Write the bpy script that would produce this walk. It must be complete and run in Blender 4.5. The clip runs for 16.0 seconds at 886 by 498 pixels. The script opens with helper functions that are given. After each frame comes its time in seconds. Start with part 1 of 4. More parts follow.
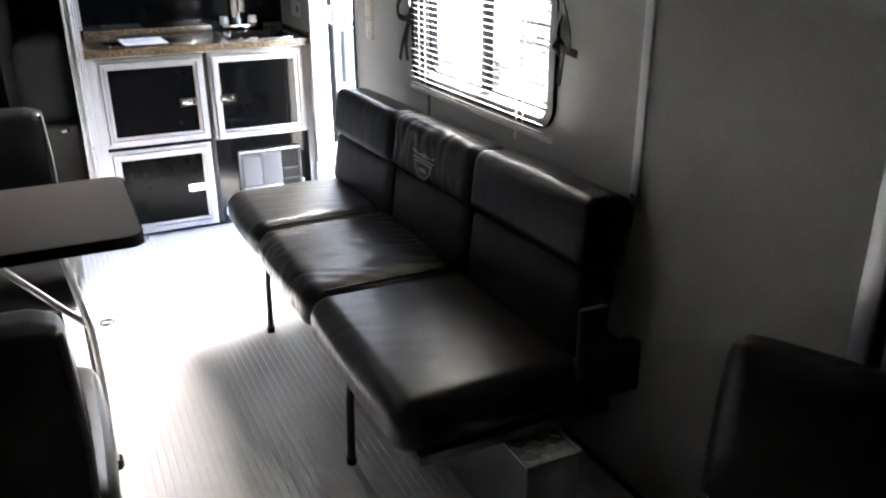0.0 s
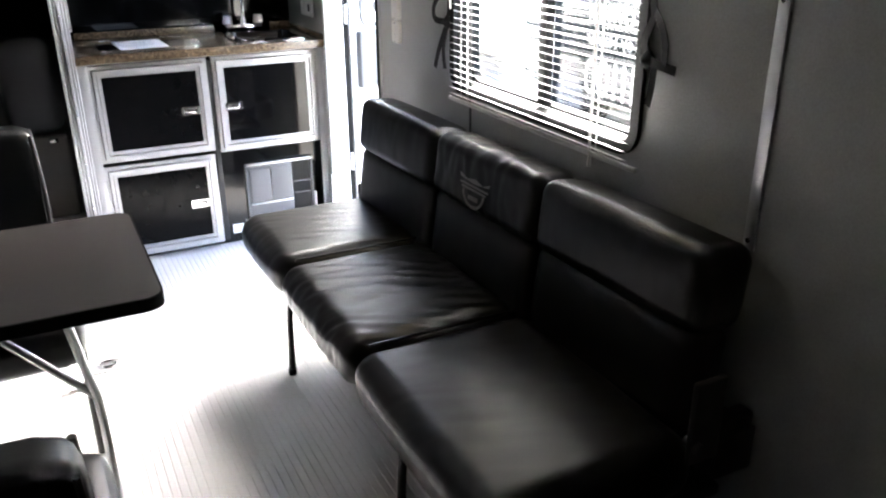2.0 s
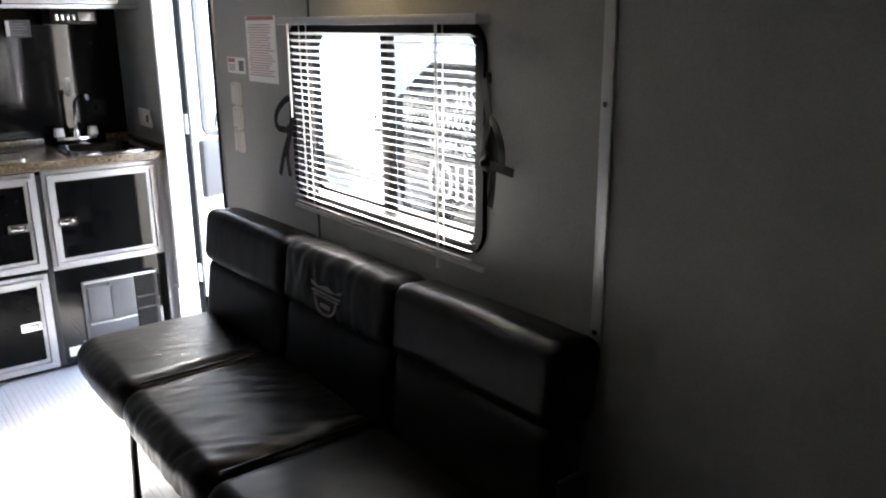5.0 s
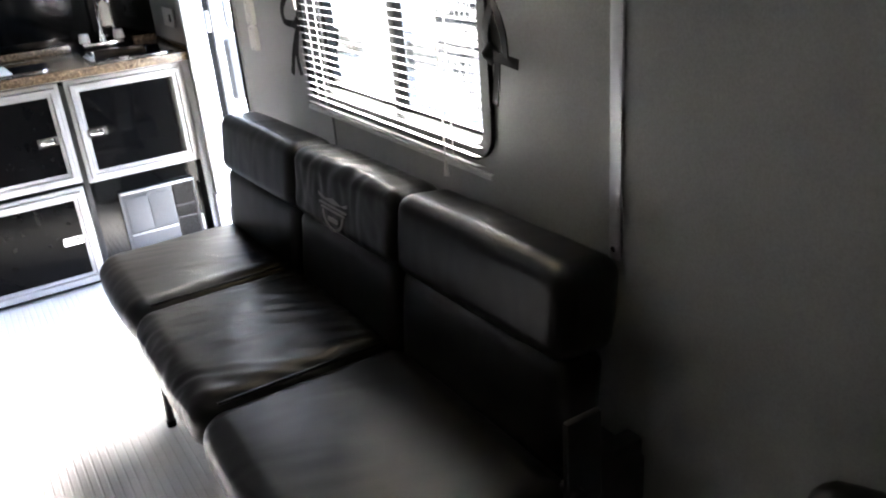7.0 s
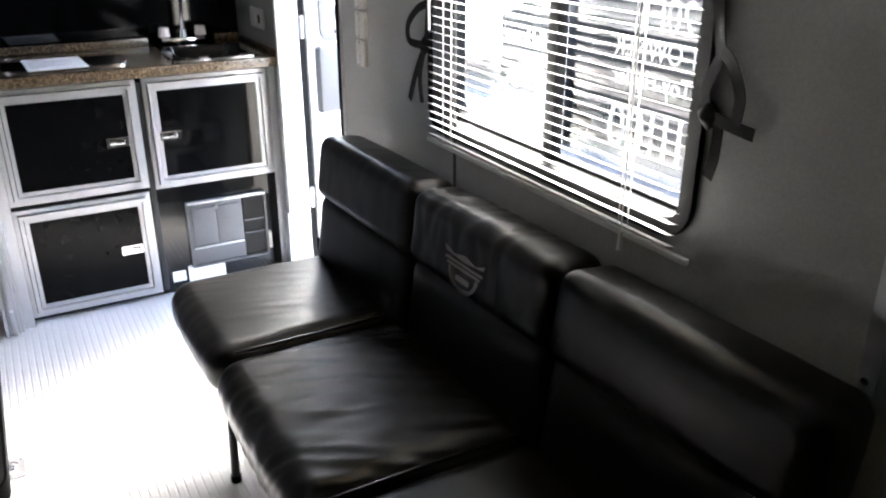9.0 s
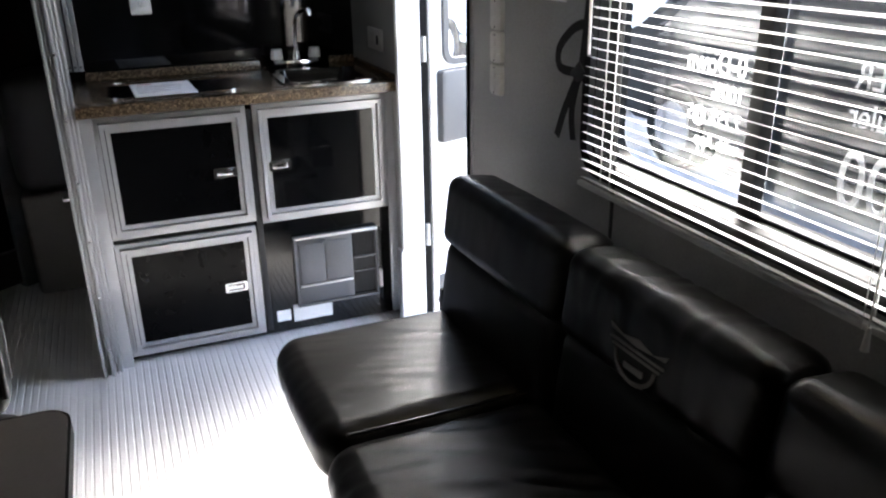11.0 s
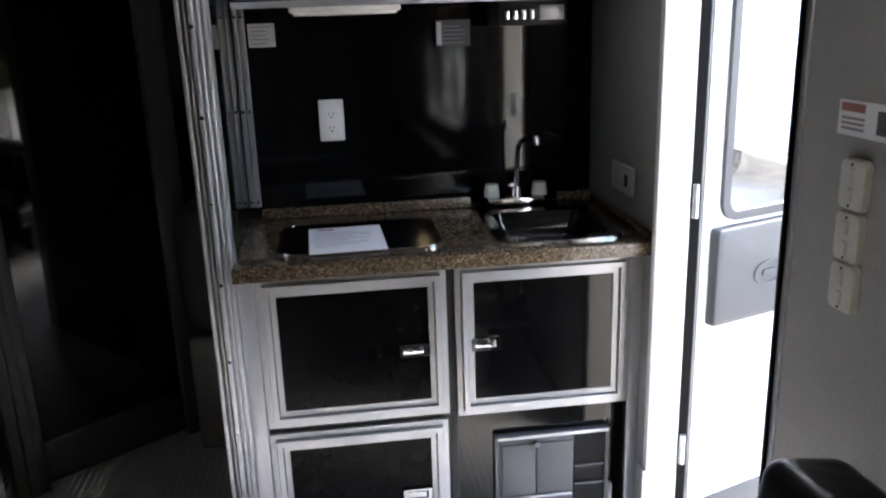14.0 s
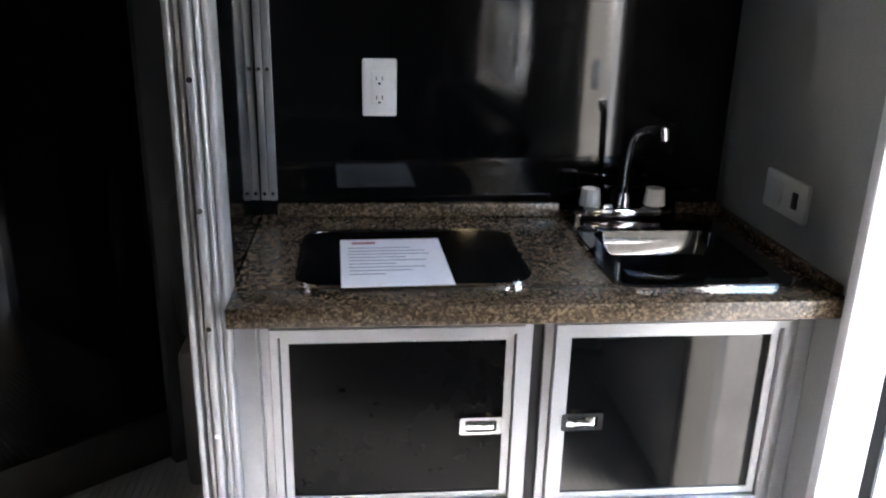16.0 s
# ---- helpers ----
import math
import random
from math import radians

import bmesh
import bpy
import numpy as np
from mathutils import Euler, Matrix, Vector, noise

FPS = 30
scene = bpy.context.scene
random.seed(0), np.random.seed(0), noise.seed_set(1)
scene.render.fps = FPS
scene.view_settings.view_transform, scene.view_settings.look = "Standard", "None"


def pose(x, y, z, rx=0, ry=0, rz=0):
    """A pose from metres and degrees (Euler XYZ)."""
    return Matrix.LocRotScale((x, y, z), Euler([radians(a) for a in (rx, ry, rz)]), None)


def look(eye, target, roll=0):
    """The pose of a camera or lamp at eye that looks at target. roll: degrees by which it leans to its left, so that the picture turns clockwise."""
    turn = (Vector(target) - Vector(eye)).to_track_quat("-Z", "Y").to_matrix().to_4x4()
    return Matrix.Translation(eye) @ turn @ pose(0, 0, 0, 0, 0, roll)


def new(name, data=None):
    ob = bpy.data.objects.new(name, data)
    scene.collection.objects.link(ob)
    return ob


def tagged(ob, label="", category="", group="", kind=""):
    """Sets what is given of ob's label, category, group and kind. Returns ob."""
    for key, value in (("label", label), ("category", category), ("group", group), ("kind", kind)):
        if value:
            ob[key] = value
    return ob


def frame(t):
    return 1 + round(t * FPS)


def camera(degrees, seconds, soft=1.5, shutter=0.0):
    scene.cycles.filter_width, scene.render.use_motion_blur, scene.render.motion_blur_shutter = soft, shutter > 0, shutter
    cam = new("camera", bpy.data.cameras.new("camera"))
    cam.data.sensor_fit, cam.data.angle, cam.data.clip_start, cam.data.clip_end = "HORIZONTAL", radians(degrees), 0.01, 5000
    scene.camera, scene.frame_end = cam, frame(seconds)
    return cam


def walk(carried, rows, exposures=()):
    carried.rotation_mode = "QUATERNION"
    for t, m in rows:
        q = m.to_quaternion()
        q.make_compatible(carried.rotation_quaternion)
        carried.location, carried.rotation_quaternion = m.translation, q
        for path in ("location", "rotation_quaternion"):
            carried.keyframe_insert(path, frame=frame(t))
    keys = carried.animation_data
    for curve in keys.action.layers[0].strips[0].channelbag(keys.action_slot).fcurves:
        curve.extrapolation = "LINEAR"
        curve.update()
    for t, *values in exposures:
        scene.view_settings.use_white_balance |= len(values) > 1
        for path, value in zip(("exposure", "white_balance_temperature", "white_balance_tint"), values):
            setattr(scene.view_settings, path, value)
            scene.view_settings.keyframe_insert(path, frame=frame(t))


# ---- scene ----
cam = camera(57.7, 16.0, soft=2.2)
PATH = [
    (0, (0.027, -0.307, 1.383), (0.833, 1.364, 0.637), -0.3),
    (0.5, (0.136, -0.186, 1.412), (0.839, 1.511, 0.62), -2.7),
    (1, (0.144, -0.061, 1.392), (0.832, 1.644, 0.604), -2.6),
    (1.5, (0.072, 0.021, 1.38), (0.823, 1.705, 0.606), -1.4),
    (2, (0.009, 0.079, 1.39), (0.844, 1.726, 0.622), -0.3),
    (2.5, (0.012, 0.109, 1.406), (0.917, 1.743, 0.69), 0.1),
    (3, (0.007, 0.125, 1.435), (1.024, 1.767, 0.916), 1.2),
    (3.2, (0.008, 0.136, 1.454), (1.068, 1.782, 1.045), 1.5),
    (5.3, (0.067, 0.094, 1.396), (1.238, 1.608, 0.817), -0.3),
    (5.5, (0.108, 0.1, 1.396), (1.243, 1.625, 0.774), -0.9),
    (6, (0.24, 0.132, 1.388), (1.261, 1.697, 0.673), -2.7),
    (6.5, (0.29, 0.133, 1.397), (1.251, 1.702, 0.614), -4.1),
    (7, (0.306, 0.17, 1.378), (1.238, 1.749, 0.578), -4.8),
    (7.5, (0.265, 0.259, 1.369), (1.204, 1.832, 0.568), -4.8),
    (8, (0.227, 0.369, 1.393), (1.173, 1.938, 0.591), -4.1),
    (8.5, (0.217, 0.47, 1.383), (1.161, 2.056, 0.612), -1.2),
    (9, (0.236, 0.57, 1.393), (1.135, 2.179, 0.615), 0.1),
    (9.2, (0.252, 0.594, 1.396), (1.113, 2.22, 0.612), 0.2),
    (11.3, (0.3, 0.974, 1.363), (0.947, 2.72, 0.633), -1.3),
    (11.5, (0.337, 1.019, 1.366), (0.938, 2.783, 0.639), -1.6),
    (12, (0.423, 1.164, 1.355), (0.919, 2.97, 0.652), -2.3),
    (12.5, (0.414, 1.286, 1.352), (0.89, 3.112, 0.691), -1.7),
    (13, (0.293, 1.394, 1.409), (0.817, 3.211, 0.76), -0.8),
    (13.5, (0.352, 1.52, 1.409), (0.758, 3.389, 0.825), -1.4),
    (14, (0.43, 1.688, 1.431), (0.668, 3.596, 0.879), -1.9),
    (14.5, (0.37, 1.811, 1.426), (0.56, 3.72, 0.859), -1.9),
    (15, (0.277, 1.951, 1.388), (0.546, 3.852, 0.828), -1.0),
    (15.5, (0.319, 2.088, 1.403), (0.64, 3.979, 0.836), 0.1),
    (16, (0.382, 2.322, 1.389), (0.574, 4.204, 0.739), 1.4),
]
walk(cam, [(t, look(eye, target, roll)) for t, eye, target, roll in PATH],
     [(0, 5.5), (3, 4.85), (5.3, 4.55), (6.2, 4.9), (7, 5.4), (7.6, 5.55), (8.5, 5.15), (9.2, 4.65), (11.5, 3.8), (12.5, 3.75), (14.5, 3.85), (15.2, 4.15), (16, 4.4)])

# ---- light ----
world = bpy.data.worlds.new("sky")
scene.world = world
world.use_nodes = True
sky = world.node_tree.nodes.new("ShaderNodeTexSky")
sky.sky_type = 'NISHITA'
sky.sun_disc = False
sky.sun_elevation, sky.sun_rotation = radians(40), radians(50)
sky.dust_density = 3.0
back = world.node_tree.nodes["Background"]
back.inputs["Strength"].default_value = 0.15
world.node_tree.links.new(sky.outputs[0], back.inputs["Color"])
sun = new("sun", bpy.data.lights.new("sun", 'SUN'))
sun.data.energy, sun.data.angle, sun.data.color = 2.4, radians(38), (1, 0.96, 0.92)
sun.matrix_world = look((0, 0, 0), (-math.sin(radians(50)), -math.cos(radians(50)), -math.tan(radians(40))))


# ---- materials ----
def material(name, base, rough=0.5, metal=0.0, vary=0.15, scale=8.0, fine=120.0, bump=0.1, stretch=(1, 1, 1), spec=0.5, depth=0.002):
    m = bpy.data.materials.new(name)
    m.use_nodes = True
    nt, b = m.node_tree, m.node_tree.nodes["Principled BSDF"]
    N, L = nt.nodes.new, nt.links.new
    tc, mp = N("ShaderNodeTexCoord"), N("ShaderNodeMapping")
    mp.inputs["Scale"].default_value = stretch
    L(tc.outputs["Object"], mp.inputs["Vector"])
    n1, n2 = N("ShaderNodeTexNoise"), N("ShaderNodeTexNoise")
    n1.inputs["Scale"].default_value, n2.inputs["Scale"].default_value = scale, fine
    n1.inputs["Detail"].default_value, n2.inputs["Detail"].default_value = 4, 3
    for n in (n1, n2):
        L(mp.outputs[0], n.inputs["Vector"])
    add = N("ShaderNodeMath")
    add.operation = 'ADD'
    L(n1.outputs[0], add.inputs[0])
    L(n2.outputs[0], add.inputs[1])
    ramp = N("ShaderNodeMapRange")
    ramp.inputs["From Min"].default_value, ramp.inputs["From Max"].default_value = 0.6, 1.4
    ramp.inputs["To Min"].default_value, ramp.inputs["To Max"].default_value = 1 - vary, 1 + vary
    L(add.outputs[0], ramp.inputs["Value"])
    mix = N("ShaderNodeVectorMath")
    mix.operation = 'SCALE'
    mix.inputs[0].default_value = base
    L(ramp.outputs[0], mix.inputs["Scale"])
    L(mix.outputs[0], b.inputs["Base Color"])
    rr = N("ShaderNodeMapRange")
    rr.inputs["To Min"].default_value, rr.inputs["To Max"].default_value = rough * 0.92, min(1, rough * 1.1)
    L(n1.outputs[0], rr.inputs["Value"])
    L(rr.outputs[0], b.inputs["Roughness"])
    b.inputs["Metallic"].default_value = metal
    b.inputs["Specular IOR Level"].default_value = spec
    if bump:
        bp = N("ShaderNodeBump")
        bp.inputs["Strength"].default_value, bp.inputs["Distance"].default_value = bump, depth
        L(n2.outputs[0], bp.inputs["Height"])
        L(bp.outputs[0], b.inputs["Normal"])
    return m


def speckled(name, dark, mid, light, scale, rough):
    m = material(name, mid, rough, bump=0.03)
    nt, b = m.node_tree, m.node_tree.nodes["Principled BSDF"]
    N, L = nt.nodes.new, nt.links.new
    tc, v, n, r = N("ShaderNodeTexCoord"), N("ShaderNodeTexVoronoi"), N("ShaderNodeTexNoise"), N("ShaderNodeValToRGB")
    v.inputs["Scale"].default_value, n.inputs["Scale"].default_value = scale, scale * 0.6
    n.inputs["Detail"].default_value = 5
    n.inputs["Distortion"].default_value = 1.5
    L(tc.outputs["Object"], v.inputs["Vector"])
    L(tc.outputs["Object"], n.inputs["Vector"])
    a = N("ShaderNodeMath")
    a.operation = 'MULTIPLY_ADD'
    a.inputs[1].default_value = 0.35
    L(v.outputs["Color"], a.inputs[0])
    L(n.outputs[0], a.inputs[2])
    e = r.color_ramp.elements
    e[0].position, e[0].color = 0.45, (*dark, 1)
    e[1].position, e[1].color = 0.95, (*light, 1)
    k = e.new(0.68)
    k.color = (*mid, 1)
    L(a.outputs[0], r.inputs[0])
    L(r.outputs[0], b.inputs["Base Color"])
    return m


def glass(name, rough=0.0, tint=(1, 1, 1)):
    m = bpy.data.materials.new(name)
    m.use_nodes = True
    b = m.node_tree.nodes["Principled BSDF"]
    b.inputs["Base Color"].default_value = (*tint, 1)
    b.inputs["Transmission Weight"].default_value, b.inputs["Roughness"].default_value, b.inputs["IOR"].default_value = 1, rough, 1.45
    return m


WALL = material("grey vinyl wall", (0.33, 0.327, 0.316), 0.5, vary=0.16, scale=3, fine=230, bump=0.6, depth=0.0015)
CEIL = material("white ceiling", (0.6, 0.6, 0.585), 0.6, vary=0.05)
ALUM = material("satin anodised aluminium", (0.57, 0.575, 0.59), 0.38, metal=0.8, vary=0.05, scale=5, fine=160, bump=0.02)
FLOORM = material("ribbed aluminium floor", (0.84, 0.84, 0.85), 0.29, metal=0.25, vary=0.06, scale=2.5, fine=90, bump=0.04)
BLACKP = material("black gloss panel", (0.003, 0.003, 0.0032), 0.06, vary=0.2, scale=2, fine=30, bump=0.004, spec=0.5)
# copy of the gloss panel, specular lowered so doors mirror less of the floor
BLACKD = material("black panel with muted reflection", (0.003, 0.003, 0.0032), 0.12, vary=0.2, scale=2, fine=30, bump=0.004, spec=0.1)
BLACKM = material("black painted metal", (0.012, 0.012, 0.013), 0.4, vary=0.2)
LEATHER = material("black leather", (0.0036, 0.0034, 0.0035), 0.34, vary=0.25, scale=7, fine=240, bump=0.16, depth=0.001, spec=0.28)
PIPING = material("worn grey leather piping", (0.05, 0.048, 0.048), 0.4, vary=0.3)
WEB = material("black nylon webbing", (0.006, 0.006, 0.0065), 0.85, vary=0.3, fine=400, bump=0.4)
PLASTIC = material("white plastic", (0.72, 0.71, 0.68), 0.35, vary=0.05, bump=0.02)
SLATM = material("white blind slat", (0.78, 0.78, 0.77), 0.5, vary=0.05, bump=0.02)
_n = SLATM.node_tree
_t, _m = _n.nodes.new("ShaderNodeBsdfTranslucent"), _n.nodes.new("ShaderNodeMixShader")
_t.inputs["Color"].default_value = (0.8, 0.8, 0.79, 1)
_m.inputs["Fac"].default_value = 0.15
_n.links.new(_n.nodes["Principled BSDF"].outputs[0], _m.inputs[1])
_n.links.new(_t.outputs[0], _m.inputs[2])
_n.links.new(_m.outputs[0], _n.nodes["Material Output"].inputs["Surface"])
WHITEP = material("white door skin", (0.78, 0.78, 0.77), 0.4, vary=0.06, scale=3, fine=80, bump=0.05)
GREYP = material("grey moulded plastic", (0.075, 0.075, 0.079), 0.5, vary=0.08, fine=300, bump=0.1)
HEATER = material("dark grey enamel", (0.10, 0.10, 0.105), 0.42, vary=0.1, bump=0.03)
DARKG = material("dark grille", (0.02, 0.02, 0.02), 0.5)
RUBBER = material("black rubber", (0.005, 0.005, 0.0053), 0.6, vary=0.15, spec=0.08)
CHROME = material("chrome", (0.85, 0.86, 0.88), 0.07, metal=1.0, vary=0.03, bump=0)
COUNTER = speckled("brown speckled laminate", (0.026, 0.017, 0.011), (0.078, 0.053, 0.033), (0.26, 0.19, 0.12), 190, 0.22)
TABLEM = material("dark grey laminate", (0.052, 0.046, 0.043), 0.36, vary=0.15, fine=200, bump=0.04)
PLATE = material("ivory switch plastic", (0.62, 0.61, 0.57), 0.4, vary=0.05, bump=0.02)
PAPER = material("white paper", (0.85, 0.85, 0.86), 0.7, vary=0.03, bump=0.02)
INK = material("grey print", (0.30, 0.29, 0.33), 0.7, bump=0)
REDINK = material("red print", (0.40, 0.17, 0.15), 0.6, bump=0)
SILVER = material("silver embroidery thread", (0.20, 0.185, 0.18), 0.5, metal=0.2, vary=0.2, fine=500, bump=0.4)
CHALK = material("white window paint", (0.85, 0.85, 0.85), 0.8, vary=0.05)
TREAD = material("aluminium tread plate", (0.62, 0.62, 0.63), 0.42, metal=0.5, vary=0.2)
BEIGE = material("grey-beige moulded plastic", (0.22, 0.205, 0.185), 0.4, vary=0.08)
DARKW = material("dark wood veneer wall", (0.035, 0.031, 0.029), 0.35, vary=0.25, scale=4, fine=60, stretch=(4, 4, 0.4))
GLASS = glass("clear glass")
TINTED = glass("grey tinted glass", 0.0, (0.36, 0.37, 0.385))
ACRYL = glass("clear acrylic knob", 0.15)
ACRYL.node_tree.nodes["Principled BSDF"].inputs["Transmission Weight"].default_value = 0.25
GRAVEL = material("pale gravel", (0.32, 0.31, 0.295), 0.9, vary=0.35, scale=3, fine=60, bump=0.8, depth=0.02)
CARWHITE = material("white trailer skin", (0.78, 0.79, 0.8), 0.35, vary=0.04, bump=0.02)
CARGREY = material("dark grey car paint", (0.008, 0.0083, 0.0095), 0.5, vary=0.06, bump=0, spec=0.12)
CARGLASS = material("dark car glass", (0.01, 0.011, 0.013), 0.05, bump=0)
BULB = bpy.data.materials.new("lit warm bulb")
BULB.use_nodes = True
BULB.node_tree.nodes["Principled BSDF"].inputs["Emission Color"].default_value = (1, 0.78, 0.45, 1)
BULB.node_tree.nodes["Principled BSDF"].inputs["Emission Strength"].default_value = 1.2


# ---- mesh helpers ----
def empty(name, x=0, y=0, z=0, label="", category="", group="", kind=""):
    ob = new(name)
    ob.location = (x, y, z)
    ob.empty_display_size = 0.1
    return tagged(ob, label, category, group, kind)


def mesh_of(name, bm, mat, smooth=40):
    me = bpy.data.meshes.new(name)
    bmesh.ops.recalc_face_normals(bm, faces=bm.faces)
    if smooth:
        for f in bm.faces:
            f.smooth = True
        lim = radians(smooth)
        for e in bm.edges:
            e.smooth = len(e.link_faces) == 2 and e.calc_face_angle(0) < lim
    bm.to_mesh(me)
    bm.free()
    me.materials.append(mat)
    return me


def part(name, bm, mat, parent, label="", smooth=40):
    """One mesh object under a thing or a part; the mesh is given in world coordinates."""
    ob = new(name, mesh_of(name, bm, mat, smooth))
    ob.parent = parent
    off, up = Vector((0, 0, 0)), parent
    while up is not None:
        off += up.location
        up = up.parent
    ob.data.transform(Matrix.Translation(-off))
    return tagged(ob, label)


def thing(name, bm, mat, label, category, group="", kind="", smooth=40):
    return tagged(new(name, mesh_of(name, bm, mat, smooth)), label, category, group, kind)


def box(bm, x0, x1, y0, y1, z0, z1, bevel=0.0, seg=2, m=None):
    g = bmesh.ops.create_cube(bm, size=1)
    vs = g["verts"]
    for v in vs:
        v.co = Vector(((x0 + x1) / 2 + v.co.x * (x1 - x0), (y0 + y1) / 2 + v.co.y * (y1 - y0), (z0 + z1) / 2 + v.co.z * (z1 - z0)))
    if bevel:
        es = list({e for v in vs for e in v.link_edges})
        r = bmesh.ops.bevel(bm, geom=es, offset=bevel, segments=seg, affect='EDGES', profile=0.5)
        vs = list({v for f in r["faces"] for v in f.verts} | {v for v in vs if v.is_valid})
    if m is not None:
        bmesh.ops.transform(bm, matrix=m, verts=vs)
    return bm


def cube(x0, x1, y0, y1, z0, z1, bevel=0.0, seg=2, m=None):
    return box(bmesh.new(), x0, x1, y0, y1, z0, z1, bevel, seg, m)


def rod(bm, a, b, r, r2=None, seg=12):
    a, b = Vector(a), Vector(b)
    q = (b - a).to_track_quat('Z', 'Y').to_matrix().to_4x4()
    bmesh.ops.create_cone(bm, cap_ends=True, segments=seg, radius1=r, radius2=r if r2 is None else r2, depth=(b - a).length,
                          matrix=Matrix.Translation((a + b) / 2) @ q)
    return bm


def smooth_path(pts, n=8):
    pts = [Vector(p) for p in pts]
    out = []
    for i in range(len(pts) - 1):
        p0, p1, p2, p3 = pts[max(i - 1, 0)], pts[i], pts[i + 1], pts[min(i + 2, len(pts) - 1)]
        for k in range(n):
            t = k / n
            out.append(0.5 * ((2 * p1) + (p2 - p0) * t + (2 * p0 - 5 * p1 + 4 * p2 - p3) * t * t + (3 * p1 - p0 - 3 * p2 + p3) * t ** 3))
    return out + [pts[-1]]


def sweep(bm, pts, w, h, seg=0):
    """Sweeps an ellipse (seg > 0) or a flat strap section w x h along points."""
    pts = [Vector(p) for p in pts]
    rings = []
    for i, p in enumerate(pts):
        d = (pts[min(i + 1, len(pts) - 1)] - pts[max(i - 1, 0)]).normalized()
        ref = Vector((1, 0, 0)) if abs(d.x) < 0.9 else Vector((0, 0, 1))
        s = d.cross(ref).normalized()
        u = s.cross(d).normalized()
        if seg:
            ring = [p + s * w * math.cos(2 * math.pi * k / seg) + u * h * math.sin(2 * math.pi * k / seg) for k in range(seg)]
        else:
            ring = [p + s * a * w / 2 + u * b * h / 2 for a, b in ((-1, -1), (1, -1), (1, 1), (-1, 1))]
        rings.append([bm.verts.new(c) for c in ring])
    n = len(rings[0])
    for a, b in zip(rings, rings[1:]):
        for k in range(n):
            bm.faces.new((a[k], a[(k + 1) % n], b[(k + 1) % n], b[k]))
    bm.faces.new(rings[0][::-1])
    bm.faces.new(rings[-1])
    return bm


def round_rect(w, h, r, seg=6):
    out = []
    for cx, cy, a0 in ((w / 2 - r, h / 2 - r, 0), (-w / 2 + r, h / 2 - r, 90), (-w / 2 + r, -h / 2 + r, 180), (w / 2 - r, -h / 2 + r, 270)):
        out += [(cx + r * math.cos(radians(a0 + 90 * k / seg)), cy + r * math.sin(radians(a0 + 90 * k / seg))) for k in range(seg + 1)]
    return out


def slab(bm, outline, depth, m, edge=0.0):
    """A prism of an outline in its own plane (third axis the depth), placed by m; edge: a small round-over of the front."""
    levels = [(0, 1.0), (depth - edge, 1.0)] if edge else [(0, 1.0), (depth, 1.0)]
    rings = [[bm.verts.new(m @ Vector((x, y, d))) for x, y in outline] for d, _ in levels]
    if edge:
        cx, cy = sum(p[0] for p in outline) / len(outline), sum(p[1] for p in outline) / len(outline)
        hw = max(abs(p[0] - cx) for p in outline)
        hh = max(abs(p[1] - cy) for p in outline)
        for t in (0.5, 1.0):
            ins, d = edge * (1 - math.cos(t * math.pi / 2)), depth - edge + edge * math.sin(t * math.pi / 2)
            rings.append([bm.verts.new(m @ Vector((cx + (x - cx) * (1 - ins / hw), cy + (y - cy) * (1 - ins / hh), d))) for x, y in outline])
    n = len(outline)
    for a, b in zip(rings, rings[1:]):
        for k in range(n):
            bm.faces.new((a[k], a[(k + 1) % n], b[(k + 1) % n], b[k]))
    bm.faces.new(rings[0][::-1])
    bm.faces.new(rings[-1])
    return bm


def ring_slab(bm, outer, inner, depth, m):
    rings = [[bm.verts.new(m @ Vector((x, y, d))) for x, y in o] for o, d in ((outer, 0), (outer, depth), (inner, depth), (inner, 0))]
    n = len(outer)
    for i in range(4):
        a, b = rings[i], rings[(i + 1) % 4]
        for k in range(n):
            bm.faces.new((a[k], a[(k + 1) % n], b[(k + 1) % n], b[k]))
    return bm


def plane_yz(x, y, z, side=-1):
    """Local x runs along -y or y, local y up, local z along side * x."""
    return Matrix(((0, 0, side, x), (side, 0, 0, y), (0, 1, 0, z), (0, 0, 0, 1)))


def plane_xz(x, y, z):
    """Local x along x, local y up, local z towards -y."""
    return Matrix(((1, 0, 0, x), (0, 0, -1, y), (0, 1, 0, z), (0, 0, 0, 1)))


def plane_xy(x, y, z):
    return Matrix.Translation((x, y, z))


